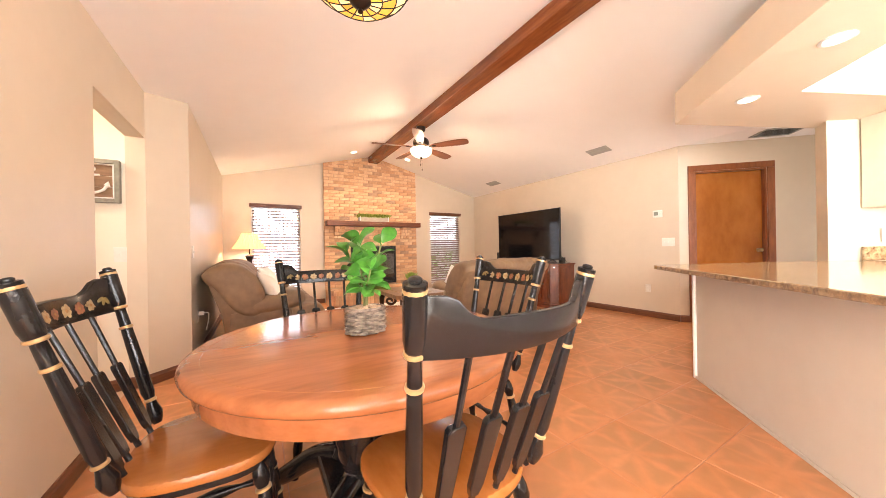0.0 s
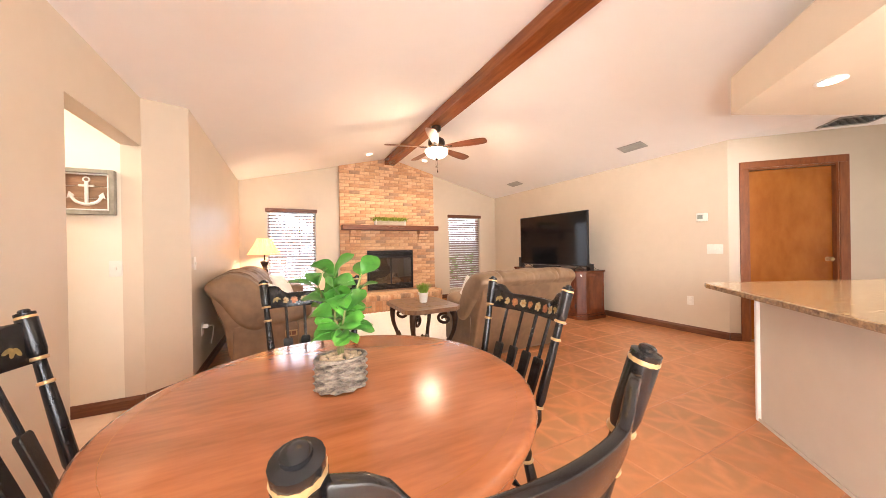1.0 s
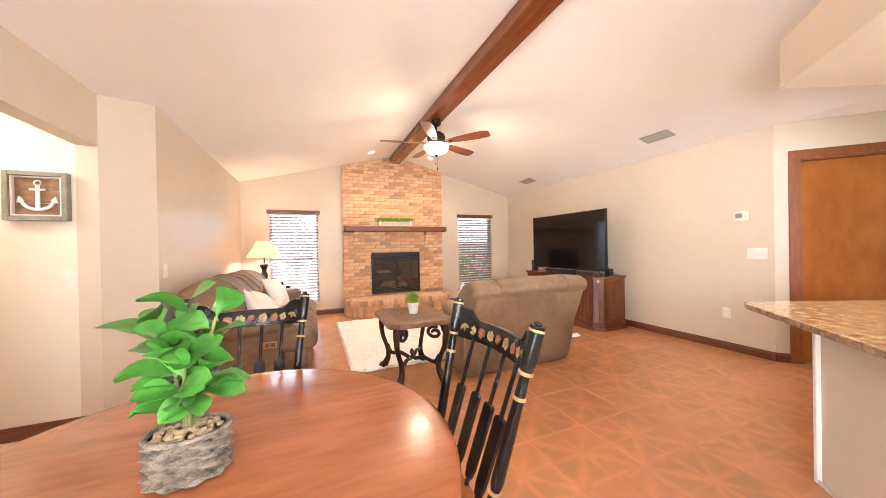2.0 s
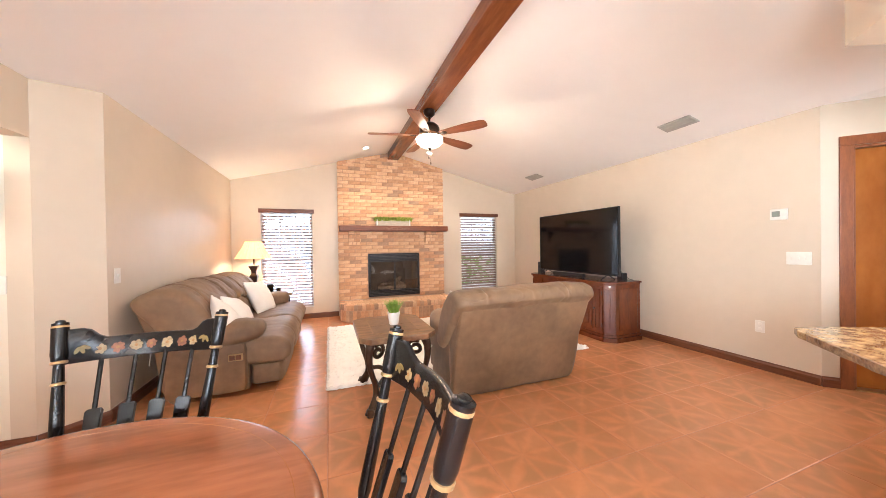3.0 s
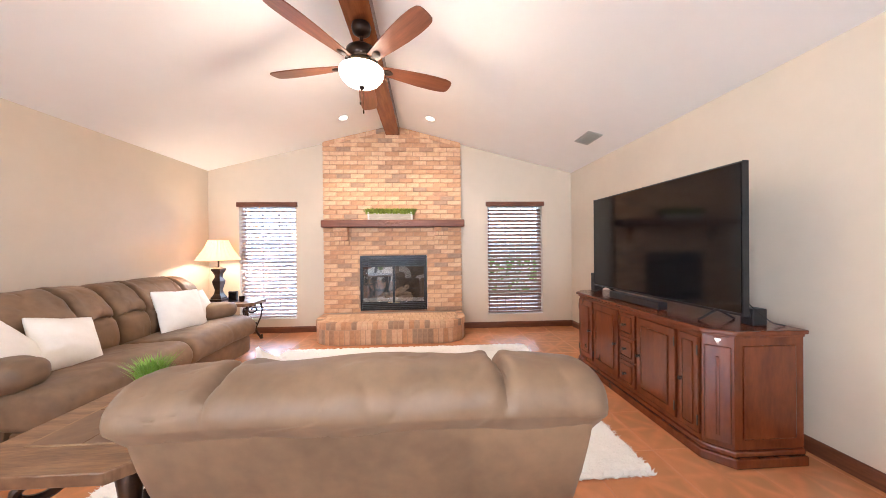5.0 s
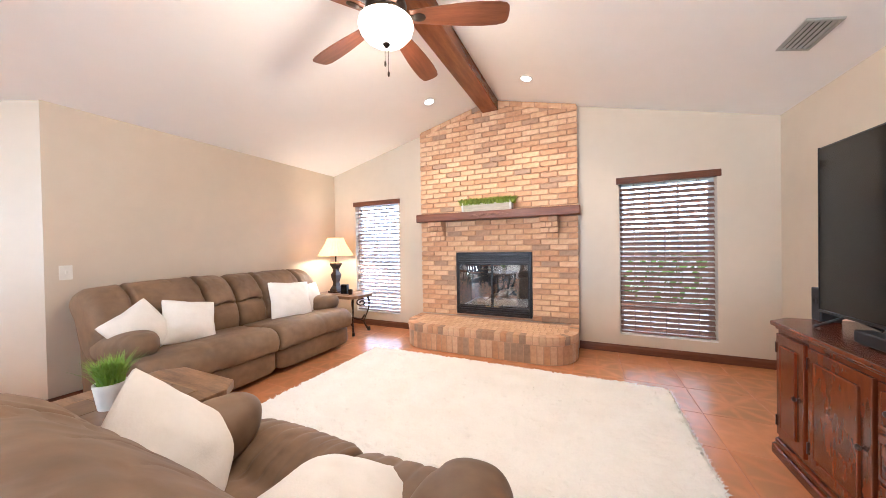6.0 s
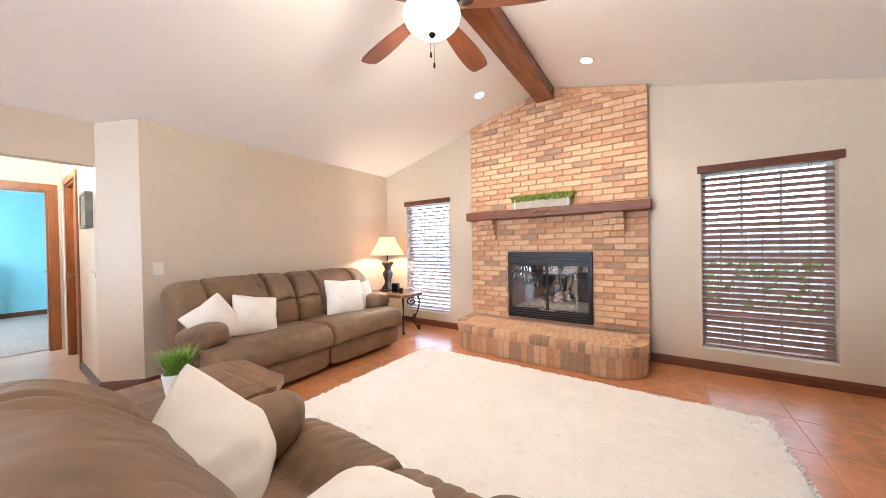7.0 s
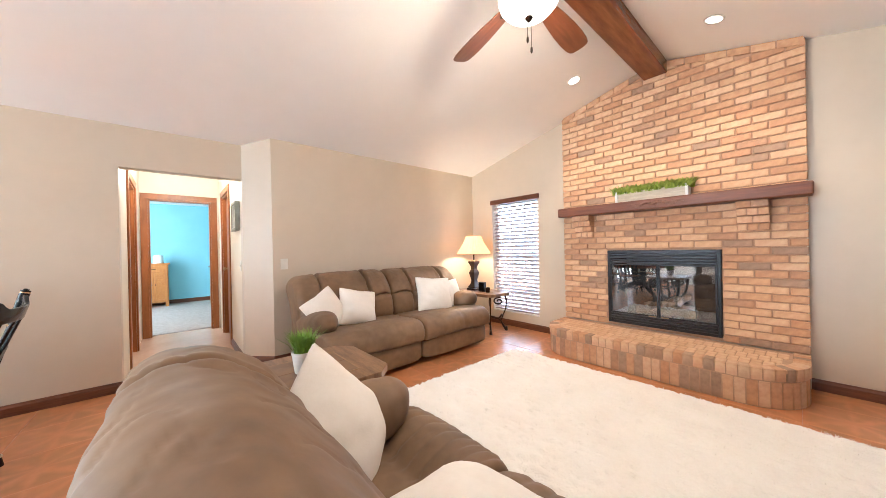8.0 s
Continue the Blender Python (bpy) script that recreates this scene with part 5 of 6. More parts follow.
cup = thing("candle_glass", pose(0.80, 6.72, 0.568), "small dark glass candle holder on the lamp table", "candle holder")
part("glass_cup", lathe([(0.026, 0), (0.03, 0.006), (0.036, 0.07), (0.033, 0.07), (0.027, 0.012)], 16), BRONZE, cup, "", True)


# television and its cabinet
TX0, TX1, TY0, TY1, TH = 4.90, 5.42, 4.08, 5.755, 0.775
cabinet = thing("media_cabinet", pose(TX0, (TY0 + TY1) / 2, 0, 0, 0, 0), "dark cherry wood media cabinet with panelled doors and canted corners", "media cabinet")
D, L, CC = TX1 - TX0, (TY1 - TY0) / 2, 0.10


def canted(g, z0, z1, bevel=0.0):
    return prism([(-g, -L + CC - g * 0.5), (CC - g * 0.5, -L - g), (D, -L - g), (D, L + g), (CC - g * 0.5, L + g), (-g, L - CC + g * 0.5)], z0, z1, "z", None, None, bevel)


part("carcass", canted(0.0, 0.09, TH - 0.035), CHERRY, cabinet)
part("plinth", canted(0.028, 0.0, 0.055, 0.006), CHERRY, cabinet)
part("plinth_moulding", canted(0.016, 0.055, 0.092, 0.01), CHERRY, cabinet)
part("cornice", canted(0.012, TH - 0.045, TH - 0.026, 0.006), CHERRY, cabinet)
part("top", canted(0.032, TH - 0.026, TH, 0.008), CHERRY, cabinet, "glossy moulded cherry top")
part("pilaster", box(-0.06, 0.06, -0.012, 0.002, 0.12, TH - 0.1, 0.006, None, pose(CC / 2, -L + CC / 2, 0, 0, 0, -45)), CHERRY, cabinet)
part("pilaster", box(-0.06, 0.06, -0.012, 0.002, 0.12, TH - 0.1, 0.006, None, pose(CC / 2, L - CC / 2, 0, 0, 0, -135)), CHERRY, cabinet)
part("pilaster_flute", box(-0.008, 0.008, -0.018, -0.012, 0.16, TH - 0.16, 0.003, None, pose(CC / 2, -L + CC / 2, 0, 0, 0, -45)), CHERRY, cabinet)


def cab_door(y0, y1, z0, z1, knob_side, raised=True):
    dr = part("door" if raised else "drawer", box(-0.018, -0.001, y0, y1, z0, z1, 0.004), CHERRY, cabinet)
    f = (0.055 if y1 - y0 > 0.2 else 0.035) if raised else 0.025
    part("raised_panel", box(-0.026, -0.018, y0 + f, y1 - f, z0 + f, z1 - f, 0.008), CHERRY, dr)
    ky = (y0 + y1) / 2 if not raised else (y0 + 0.03 if knob_side < 0 else y1 - 0.03)
    part("knob", lathe([(0.012, 0), (0.006, 0.004), (0.006, 0.014), (0.013, 0.02), (0.01, 0.028), (0.002, 0.03)], 12, None, pose(-0.018 if raised else -0.026, ky, (z0 + z1) / 2, 0, -90, 0)), BRONZE, dr, "small bronze knob", True)
    if raised:
        for z in (z0 + 0.08, z1 - 0.08):
            part("hinge", box(-0.023, -0.0185, (y1 - 0.008 if knob_side < 0 else y0 + 0.001), (y1 - 0.001 if knob_side < 0 else y0 + 0.008), z - 0.03, z + 0.03), BRONZE, dr)


cab_door(-0.73, -0.585, 0.13, TH - 0.065, 1)
cab_door(-0.555, -0.185, 0.13, TH - 0.065, 1)
for z0, z1 in ((0.13, 0.32), (0.335, 0.515), (0.53, TH - 0.065)):
    cab_door(-0.155, 0.03, z0, z1, 0, False)
cab_door(0.055, 0.44, 0.13, TH - 0.065, -1)
cab_door(0.47, 0.72, 0.13, TH - 0.065, -1)
part("end_panel", box(CC + 0.05, D - 0.05, -L - 0.008, -L + 0.001, 0.15, TH - 0.09, 0.006), CHERRY, cabinet)
part("corner_plate", prism([(-0.017, 0.0), (0.017, 0.0), (0, -0.032)], -0.016, -0.011, "y", None, pose(CC / 2, -L + CC / 2, TH - 0.055, 0, 0, -45)), CHROME, cabinet, "pale metal triangle")

tv = thing("television", pose(5.13, 4.93, TH, 0, 0, 1.5), "large black flat-screen television on the cherry cabinet", "television")
part("screen", box(-0.018, -0.012, -0.77, 0.77, 0.075, 0.975, 0.002), SCREEN, tv, "dark glossy screen")
part("housing", box(-0.0125, 0.02, -0.777, 0.777, 0.062, 0.985, 0.004), BLACKPLASTIC, tv)
part("rear_bulge", puff((0.06, 1.1, 0.5), 8, 4, 0, 0, None, pose(0.045, 0, 0.42)), BLACKPLASTIC, tv, "", True)
part("bezel", box(-0.021, -0.012, -0.777, 0.777, 0.060, 0.075, 0.002), BLACKPLASTIC, tv)
part("edge_band", box(-0.019, 0.0205, -0.781, -0.777, 0.06, 0.985), BLACKMETAL, tv, "thin dark metal edge")
part("edge_band", box(-0.019, 0.0205, 0.777, 0.781, 0.06, 0.985), BLACKMETAL, tv, "thin dark metal edge")
for y in (-0.6, 0.6):
    part("leg", tube([(-0.13, y - 0.0, 0.006), (0.0, y, 0.07), (0.12, y, 0.006)], 0.008, 6), BLACKPLASTIC, tv)
bar = thing("sound_bar", pose(5.02, 4.95, TH), "long black sound bar before the television", "sound bar")
part("body", box(-0.035, 0.035, -0.31, 0.31, 0.004, 0.062, 0.008), BLACKPLASTIC, bar)
for y in (-0.26, 0.26):
    part("foot", box(-0.03, 0.03, y - 0.03, y + 0.03, 0, 0.006), BLACKPLASTIC, bar)
part("end_cap", box(-0.036, 0.036, -0.314, -0.31, 0.006, 0.06, 0.002), BLACKPLASTIC, bar)
for sx, y, hh in ((5.14, 5.745, 0.19), (5.25, 4.20, 0.10)):
    sp = thing("satellite_speaker", pose(sx, y, TH), "small black satellite speaker on the media cabinet", "speaker", "small speakers")
    part("body", box(-0.045, 0.045, -0.04, 0.04, 0, hh, 0.006), BLACKPLASTIC, sp)
    part("driver", lathe([(0.026, 0), (0.028, 0.003), (0.018, 0.004), (0.006, 0.001)], 14, None, pose(-0.045, 0, hh * 0.6, 0, -90, 0)), BLACKMETAL, sp, "", True)


cable = thing("television_cable", pose(0, 0, 0), "thin black cable behind the television", "cable")
part("cord", tube(spline([(5.17, 4.2, 0.95), (5.22, 4.16, 0.87), (5.29, 4.13, 0.80), (5.38, 4.14, 0.779)], 6), 0.0035, 6), BLACKPLASTIC, cable)
out = plate("wall_outlet", WEST @ pose(4.47, 0, 0.43), "outlet", "ivory wall outlet with a white plug beside the sofa")
part("plug", box(-0.016, 0.016, -0.05, -0.009, 0.008, 0.045, 0.004), PLASTIC, out, "white plug")
part("plug_cord", tube(spline([(0.0, -0.048, 0.026), (0.01, -0.085, 0.02), (0.03, -0.08, -0.06), (0.05, -0.06, -0.16)], 6), 0.004, 6), PLASTIC, out, "white cord")


# ceiling fan
fan = thing("ceiling_fan", pose(2.785, 4.84, 0, 0, 0, 0), "five-blade walnut ceiling fan with a lit frosted glass bowl", "ceiling fan")
part("canopy", lathe([(0.07, 2.975), (0.074, 2.95), (0.066, 2.915), (0.035, 2.89), (0.02, 2.885)], 24), BRONZE, fan, "", True)
part("downrod", lathe([(0.014, 2.89), (0.014, 2.80)], 12), BRONZE, fan, "", True)
part("motor", lathe([(0.03, 2.815), (0.075, 2.805), (0.115, 2.775), (0.128, 2.735), (0.122, 2.70), (0.10, 2.682), (0.07, 2.678)], 28), BRONZE, fan, "dark bronze motor housing", True)
part("flywheel", lathe([(0.105, 2.683), (0.112, 2.674), (0.112, 2.662), (0.09, 2.656)], 28), BRASS, fan, "pale brushed metal ring", True)
part("light_kit", lathe([(0.07, 2.662), (0.10, 2.655), (0.135, 2.642), (0.14, 2.634), (0.12, 2.63)], 28), BRASS, fan, "pale brushed metal lamp holder", True)
bowl = part("glass_bowl", lathe([(0.148, 2.636), (0.166, 2.622), (0.168, 2.605), (0.158, 2.572), (0.128, 2.538), (0.085, 2.515), (0.03, 2.505), (0.005, 2.504)], 32), BOWL, fan, "lit frosted glass bowl", True)
bowl.visible_shadow = False
part("finial", lathe([(0.018, 2.507), (0.024, 2.495), (0.012, 2.482), (0.004, 2.472)], 14), BRONZE, fan, "", True)
for x, n in ((0.012, 0.17), (-0.012, 0.10)):
    ch = part("pull_chain", tube([(x, 0, 2.50), (x, 0, 2.50 - n)], 0.0018, 5), BRONZE, fan)
    part("chain_pull", lathe([(0.003, 0), (0.007, 0.01), (0.006, 0.03), (0.002, 0.036)], 10, None, pose(x, 0, 2.50 - n - 0.036)), BRONZE, ch)
# a blade narrows towards its root, widens outward and ends in a slightly bowed, square tip
half = [(0.15, 0.042), (0.22, 0.05), (0.34, 0.064), (0.48, 0.076), (0.60, 0.080), (0.69, 0.076), (0.735, 0.066), (0.752, 0.05), (0.758, 0.02)]
outline = [(x, -w) for x, w in half] + [(x, w) for x, w in reversed(half)]
for k in range(5):
    bl = part("blade", prism(outline, -0.004, 0.004, "z", None, None, 0.002), BLADE, fan, "walnut-stained blade")
    bl.matrix_local = pose(0, 0, 2.662, 0, 0, 23 + 72 * k) @ pose(0, 0, 0, -12, 0, 0)
    bm = box(0.08, 0.19, -0.014, 0.014, -0.012, -0.0045, 0.003)
    bm = lathe([(0.030, -0.0045), (0.031, -0.010), (0.022, -0.014), (0.004, -0.015)], 18, bm, pose(0.205, 0, 0) @ Matrix.Diagonal((1.35, 0.85, 1, 1)))
    part("blade_arm", bm, BRONZE, bl, "dark oval blade bracket", True)


# ---- dining corner ----
TC = (0.95, 1.765)
table = thing("dining_table", pose(TC[0], TC[1], 0), "round cherry-toned wooden dining table on a black turned pedestal", "dining table")
part("tabletop", lathe([(0.0, 0.684), (0.585, 0.684), (0.600, 0.687), (0.610, 0.697), (0.613, 0.708), (0.609, 0.720), (0.599, 0.728), (0.588, 0.73), (0.0, 0.73)], 72), TABLEWOOD, table, "polished round wooden top", True)
part("bead_line", tube([(0.555 * math.cos(math.tau * i / 96), 0.555 * math.sin(math.tau * i / 96), 0.7297) for i in range(97)], 0.0009, 5), SEATWOOD, table, "thin dark bead line")
part("apron", lathe([(0.53, 0.617), (0.566, 0.617), (0.576, 0.624), (0.580, 0.684), (0.53, 0.684), (0.53, 0.625)], 64), TABLEWOOD, table, "", True)
part("centre_block", lathe([(0.12, 0.62), (0.13, 0.64), (0.13, 0.684)], 8), BLACK, table)
for k in range(4):
    a = math.radians(45 + 90 * k)
    c, s = math.cos(a), math.sin(a)
    col = part("column", lathe([(0.05, 0.2), (0.055, 0.21), (0.038, 0.24), (0.062, 0.30), (0.07, 0.36), (0.06, 0.43), (0.035, 0.48), (0.042, 0.5), (0.042, 0.52), (0.035, 0.54), (0.045, 0.62), (0.05, 0.66)], 18, None, pose(0.12 * c, 0.12 * s, 0)), BLACK, table, "black turned column", True)
    part("gold_ring", lathe([(0.041, 0.498), (0.0435, 0.502), (0.0435, 0.514), (0.041, 0.518)], 18, None, pose(0.12 * c, 0.12 * s, 0)), GOLD, col, "gold painted ring", True)
    pts = spline([(0.1 * c, 0.1 * s, 0.2), (0.26 * c, 0.26 * s, 0.17), (0.40 * c, 0.40 * s, 0.08), (0.47 * c, 0.47 * s, 0.035)], 5)
    part("foot", tube(pts, [0.05 - 0.018 * i / len(pts) for i in range(len(pts))], 10), BLACK, table, "black scrolled foot", True)
part("platform", box(-0.19, 0.19, -0.19, 0.19, 0.165, 0.205, 0.012), BLACK, table)


def ring(parent, centre, direction, r):
    m = Matrix.Translation(centre) @ Vector(direction).to_track_quat("Z", "Y").to_matrix().to_4x4()
    part("gold_ring", lathe([(r * 0.96, -0.006), (r * 1.22, -0.004), (r * 1.26, 0), (r * 1.22, 0.004), (r * 0.96, 0.006)], 12, None, m), GOLD, parent, "gold painted ring", True)


def dining_chair():
    """A black lacquered fancy chair, with its back at -y."""
    ob = thing("dining_chair", pose(0, 0, 0), "black lacquered chair with gold rings, painted flowers, wooden seat", "chair", "chairs round the table")
    seat = []
    for i in range(64):
        a = math.tau * i / 64
        x, y = math.cos(a), math.sin(a)
        k = (abs(x) ** 3.2 + abs(y) ** 3.2) ** (-1 / 3.2)
        yy = y * k * 0.20
        seat.append((x * k * (0.218 + 0.08 * yy), yy + 0.025))
    part("seat", prism(seat, 0.425, 0.462, "z", None, None, 0.013), SEATWOOD, ob, "warm wooden saddle seat", True)
    part("seat_frame", prism([(x * 0.93, (y - 0.025) * 0.93 + 0.025) for x, y in seat], 0.405, 0.4245, "z"), BLACK, ob)
    for s in (-1, 1):
        foot, top = Vector((s * 0.187, -0.148, 0.462)), Vector((s * 0.248, -0.292, 1.022))
        d = (top - foot).normalized()
        n = (top - foot).length
        prof = [(0.012, 0), (0.019, 0.03), (0.023, 0.07), (0.014, 0.13), (0.014, 0.16), (0.019, 0.2), (0.0175, 0.45), (0.0145, 0.69), (0.0138, 0.73), (0.0195, 0.76), (0.0222, 0.79), (0.0226, 0.95), (0.0185, 0.956), (0.0218, 0.963), (0.0218, 0.980), (0.0125, 0.985), (0.0125, 0.993), (0.009, 0.998), (0.002, 1.0)]
        post = part("back_post", turned(foot, top, prof, 16), BLACK, ob, "black turned back post", True)
        for share, r in ((0.15, 0.0145), (0.62, 0.0155), (0.745, 0.0175), (0.957, 0.0182)):
            ring(post, foot + d * n * share, d, r)
    # crest rail: a scooped, backward-curved board
    bm = bmesh.new()
    n = 24
    front = []
    for i in range(n + 1):
        t = -1 + 2 * i / n
        x = 0.232 * t
        y = -0.262 - 0.055 * (1 - t * t)
        lo = 0.868 - 0.004 * (1 - t * t)
        sc = 0.5 * (1 + math.tanh((abs(t) - 0.70) * 13))
        hi = 0.938 + 0.048 * sc + 0.004 * (1 - t * t)
        lean_lo, lean_hi = -0.0, -0.022
        front.append([bm.verts.new((x, y + o + l, z)) for o, l, z in ((0.009, lean_lo, lo), (0.009, lean_hi, hi), (-0.009, lean_hi, hi), (-0.009, lean_lo, lo))])
    for a, b in zip(front, front[1:]):
        for k in range(4):
            bm.faces.new((a[k], a[(k + 1) % 4], b[(k + 1) % 4], b[k]))
    bm.faces.new(front[0])
    bm.faces.new(front[-1])
    bmesh.ops.recalc_face_normals(bm, faces=bm.faces)
    sharp = [e for e in bm.edges if e.calc_face_angle(0) > 0.7]
    bmesh.ops.bevel(bm, geom=sharp, offset=0.004, segments=2, affect="EDGES", profile=0.5)
    crest = part("crest_rail", bm, BLACK, ob, "scooped black crest rail", True)
    fl = [(-0.82, 0.05, PETALGREEN, 0.026), (-0.62, 0.02, PETAL, 0.021), (-0.44, 0.012, PETALRED, 0.022), (-0.22, 0.018, PETAL, 0.024), (0.0, 0.016, PETALRED, 0.02), (0.2, 0.02, PETAL, 0.022), (0.42, 0.014, PETALRED, 0.023), (0.62, 0.022, PETAL, 0.021), (0.82, 0.05, PETALGREEN, 0.026)]
    for t, dz, material, r in fl:
        leafy = material is PETALGREEN
        r *= 0.95
        x, y = 0.232 * t, -0.262 - 0.055 * (1 - t * t)
        slope = math.degrees(math.atan2(0.11 * t, 0.232))
        own = bmesh.new()
        rim = random.Random(int(t * 100) + 7)
        petals = 3 if leafy else 7
        for k in range(petals):
            a = math.tau * (k / petals) + rim.uniform(-0.2, 0.2) if not leafy else (0.5 + k * 0.75) * (1 if t < 0 else -1) + (0 if t < 0 else math.pi)
            long, wide = (r * 1.25, r * 0.26) if leafy else (r * rim.uniform(0.85, 1.05), r * rim.uniform(0.3, 0.4))
            mid = Vector((math.cos(a), math.sin(a), 0)) * long * 0.55
            along_a, across = Vector((math.cos(a), math.sin(a), 0)), Vector((-math.sin(a), math.cos(a), 0))
            own.faces.new([own.verts.new(mid + along_a * (long * 0.46 * math.cos(math.tau * q / 8)) + across * (wide * math.sin(math.tau * q / 8)) + Vector((0, 0, -0.0008 + 0.0001 * k))) for q in range(8)])
        heart = bmesh.new()
        heart.faces.new([heart.verts.new((r * 0.26 * math.cos(math.tau * q / 8), r * 0.26 * math.sin(math.tau * q / 8), 0.0002)) for q in range(8)])
        lo = 0.868 - 0.004 * (1 - t * t)
        hi = 0.938 + 0.048 * 0.5 * (1 + math.tanh((abs(t) - 0.70) * 13)) + 0.004 * (1 - t * t)
        zf = (lo + hi) / 2
        r_fit = min(1.0, (hi - lo) * 0.44 / r)
        seat_at = pose(x, y + 0.0108 - 0.011, zf, 0, 0, slope) @ pose(0, 0, 0, -90 + math.degrees(math.atan(0.022 / (hi - lo))), 0, 0) @ Matrix.Scale(r_fit, 4)
        own.transform(seat_at)
        heart.transform(seat_at)
        flower = part("painted_flower", own, material, crest, "painted gold leaves" if leafy else "small painted flower")
        if leafy:
            heart.free()
        else:
            part("flower_heart", heart, FLOWERHEART, crest, "dull gold flower centre")
    # four arrow spindles
    for k in range(4):
        t = (k - 1.5) / 1.5
        a = Vector((0.118 * t, -0.150 - 0.012 * (1 - t * t), 0.462))
        b = Vector((0.140 * t, -0.262 - 0.055 * (1 - (t * 0.6) ** 2), 0.872))
        sp = part("spindle", turned(a, b, [(0.008, 0), (0.008, 0.05), (0.009, 0.06)], 8), BLACK, ob, "", True)
        m = between(a, b)
        nn = (b - a).length
        part("upper_rod", turned(a, b, [(0.0075, 0.60), (0.0075, 1.0)], 8), BLACK, sp, "", True)
        own = prism([(-0.012, 0.05 * nn), (0.012, 0.05 * nn), (0.02, 0.12 * nn), (0.0235, 0.58 * nn), (0.017, 0.60 * nn), (-0.017, 0.60 * nn), (-0.0235, 0.58 * nn), (-0.02, 0.12 * nn)], -0.0085, 0.0085, "y", None, None, 0.003)
        way = (b - a).normalized()
        side = Vector((1, 0, 0))
        side = (side - way * side.dot(way)).normalized()
        mm = Matrix((side, way.cross(side), way)).transposed().to_4x4()
        own.transform(Matrix.Translation(a) @ mm)
        part("paddle", own, BLACK, sp, "flat arrow paddle")
    # legs and stretchers
    feet = {}
    for sx in (-1, 1):
        for sy in (-1, 1):
            a, b = Vector((sx * 0.162, sy * 0.142 + 0.025, 0.41)), Vector((sx * 0.212, sy * 0.212 + 0.022, 0.0))
            prof = [(0.015, 0), (0.021, 0.05), (0.024, 0.12), (0.016, 0.17), (0.016, 0.2), (0.02, 0.24), (0.022, 0.4), (0.019, 0.52), (0.023, 0.55), (0.019, 0.6), (0.022, 0.68), (0.016, 0.8), (0.017, 0.9), (0.015, 1.0)]
            leg = part("leg", turned(a, b, prof, 14), BLACK, ob, "black turned leg", True)
            feet[sx, sy] = (a, b)
            for share in (0.185, 0.575, 0.86):
                ring(leg, a + (b - a) * share, b - a, 0.0185)

    def on_leg(key, s):
        a, b = feet[key]
        return a + (b - a) * s
    vase = [(0.008, 0), (0.011, 0.1), (0.013, 0.2), (0.009, 0.3), (0.017, 0.42), (0.02, 0.5), (0.017, 0.58), (0.009, 0.7), (0.013, 0.8), (0.011, 0.9), (0.008, 1)]
    for k1, k2, s, name in (((-1, 1), (1, 1), 0.55, "front_stretcher"), ((-1, -1), (1, -1), 0.62, "rear_stretcher"), ((-1, -1), (-1, 1), 0.68, "side_stretcher"), ((1, -1), (1, 1), 0.68, "side_stretcher")):
        part(name, turned(on_leg(k1, s), on_leg(k2, s), vase, 12), BLACK, ob, "", True)
    return ob


chair = dining_chair()
# post tops stand at the outer end of each chair; the seats tuck under the table
chair.matrix_world = pose(1.024, 1.262, 0, 0, 0, 2)
copy_thing(chair, pose(1.487, 1.815, 0, 0, 0, 91))
copy_thing(chair, pose(0.909, 2.332, 0, 0, 0, 179))
copy_thing(chair, pose(0.387, 1.786, 0, 0, 0, -91))

# plant on the table
plant = thing("potted_rubber_plant", pose(0.935, 1.745, 0.7305), "leafy green plant in a grey wicker pot on the table", "potted plant")
bm = bmesh.new()
n, rows = 40, 9
rings = []
for j in range(rows * 2 + 1):
    z = 0.004 + 0.098 * j / (rows * 2)
    ringv = []
    for i in range(n):
        a = math.tau * i / n
        w = 0.0058 * math.cos(a * 10 + math.pi * (j // 2)) + (0.0032 if j % 2 else -0.0022)
        ringv.append(bm.verts.new(((0.078 + w) * math.cos(a), (0.06 + w) * math.sin(a), z)))
    rings.append(ringv)
for a, b in zip(rings, rings[1:]):
    for i in range(n):
        bm.faces.new((a[i], a[(i + 1) % n], b[(i + 1) % n], b[i]))
bm.faces.new(rings[0])
part("wicker_pot", bm, WICKER, plant, "woven grey wicker pot", True)
part("pot_rim", tube([(0.078 * math.cos(math.tau * i / 24), 0.06 * math.sin(math.tau * i / 24), 0.102) for i in range(25)], 0.006, 6), WICKER, plant, "", True)
rp = random.Random(3)
bm = None
for k in range(70):
    a, q = rp.uniform(0, math.tau), math.sqrt(rp.uniform(0, 1))
    bm = puff((rp.uniform(0.012, 0.022), rp.uniform(0.01, 0.018), 0.012), 2.2, 1, 0, 0, None, pose(0.067 * q * math.cos(a), 0.05 * q * math.sin(a), 0.100 + 0.010 * (1 - q), 0, rp.uniform(-30, 30), rp.uniform(0, 180)), bm)
tagged(part("pebbles", bm, PEBBLE, plant, "tan pebbles filling the pot", True), kind="stuff")


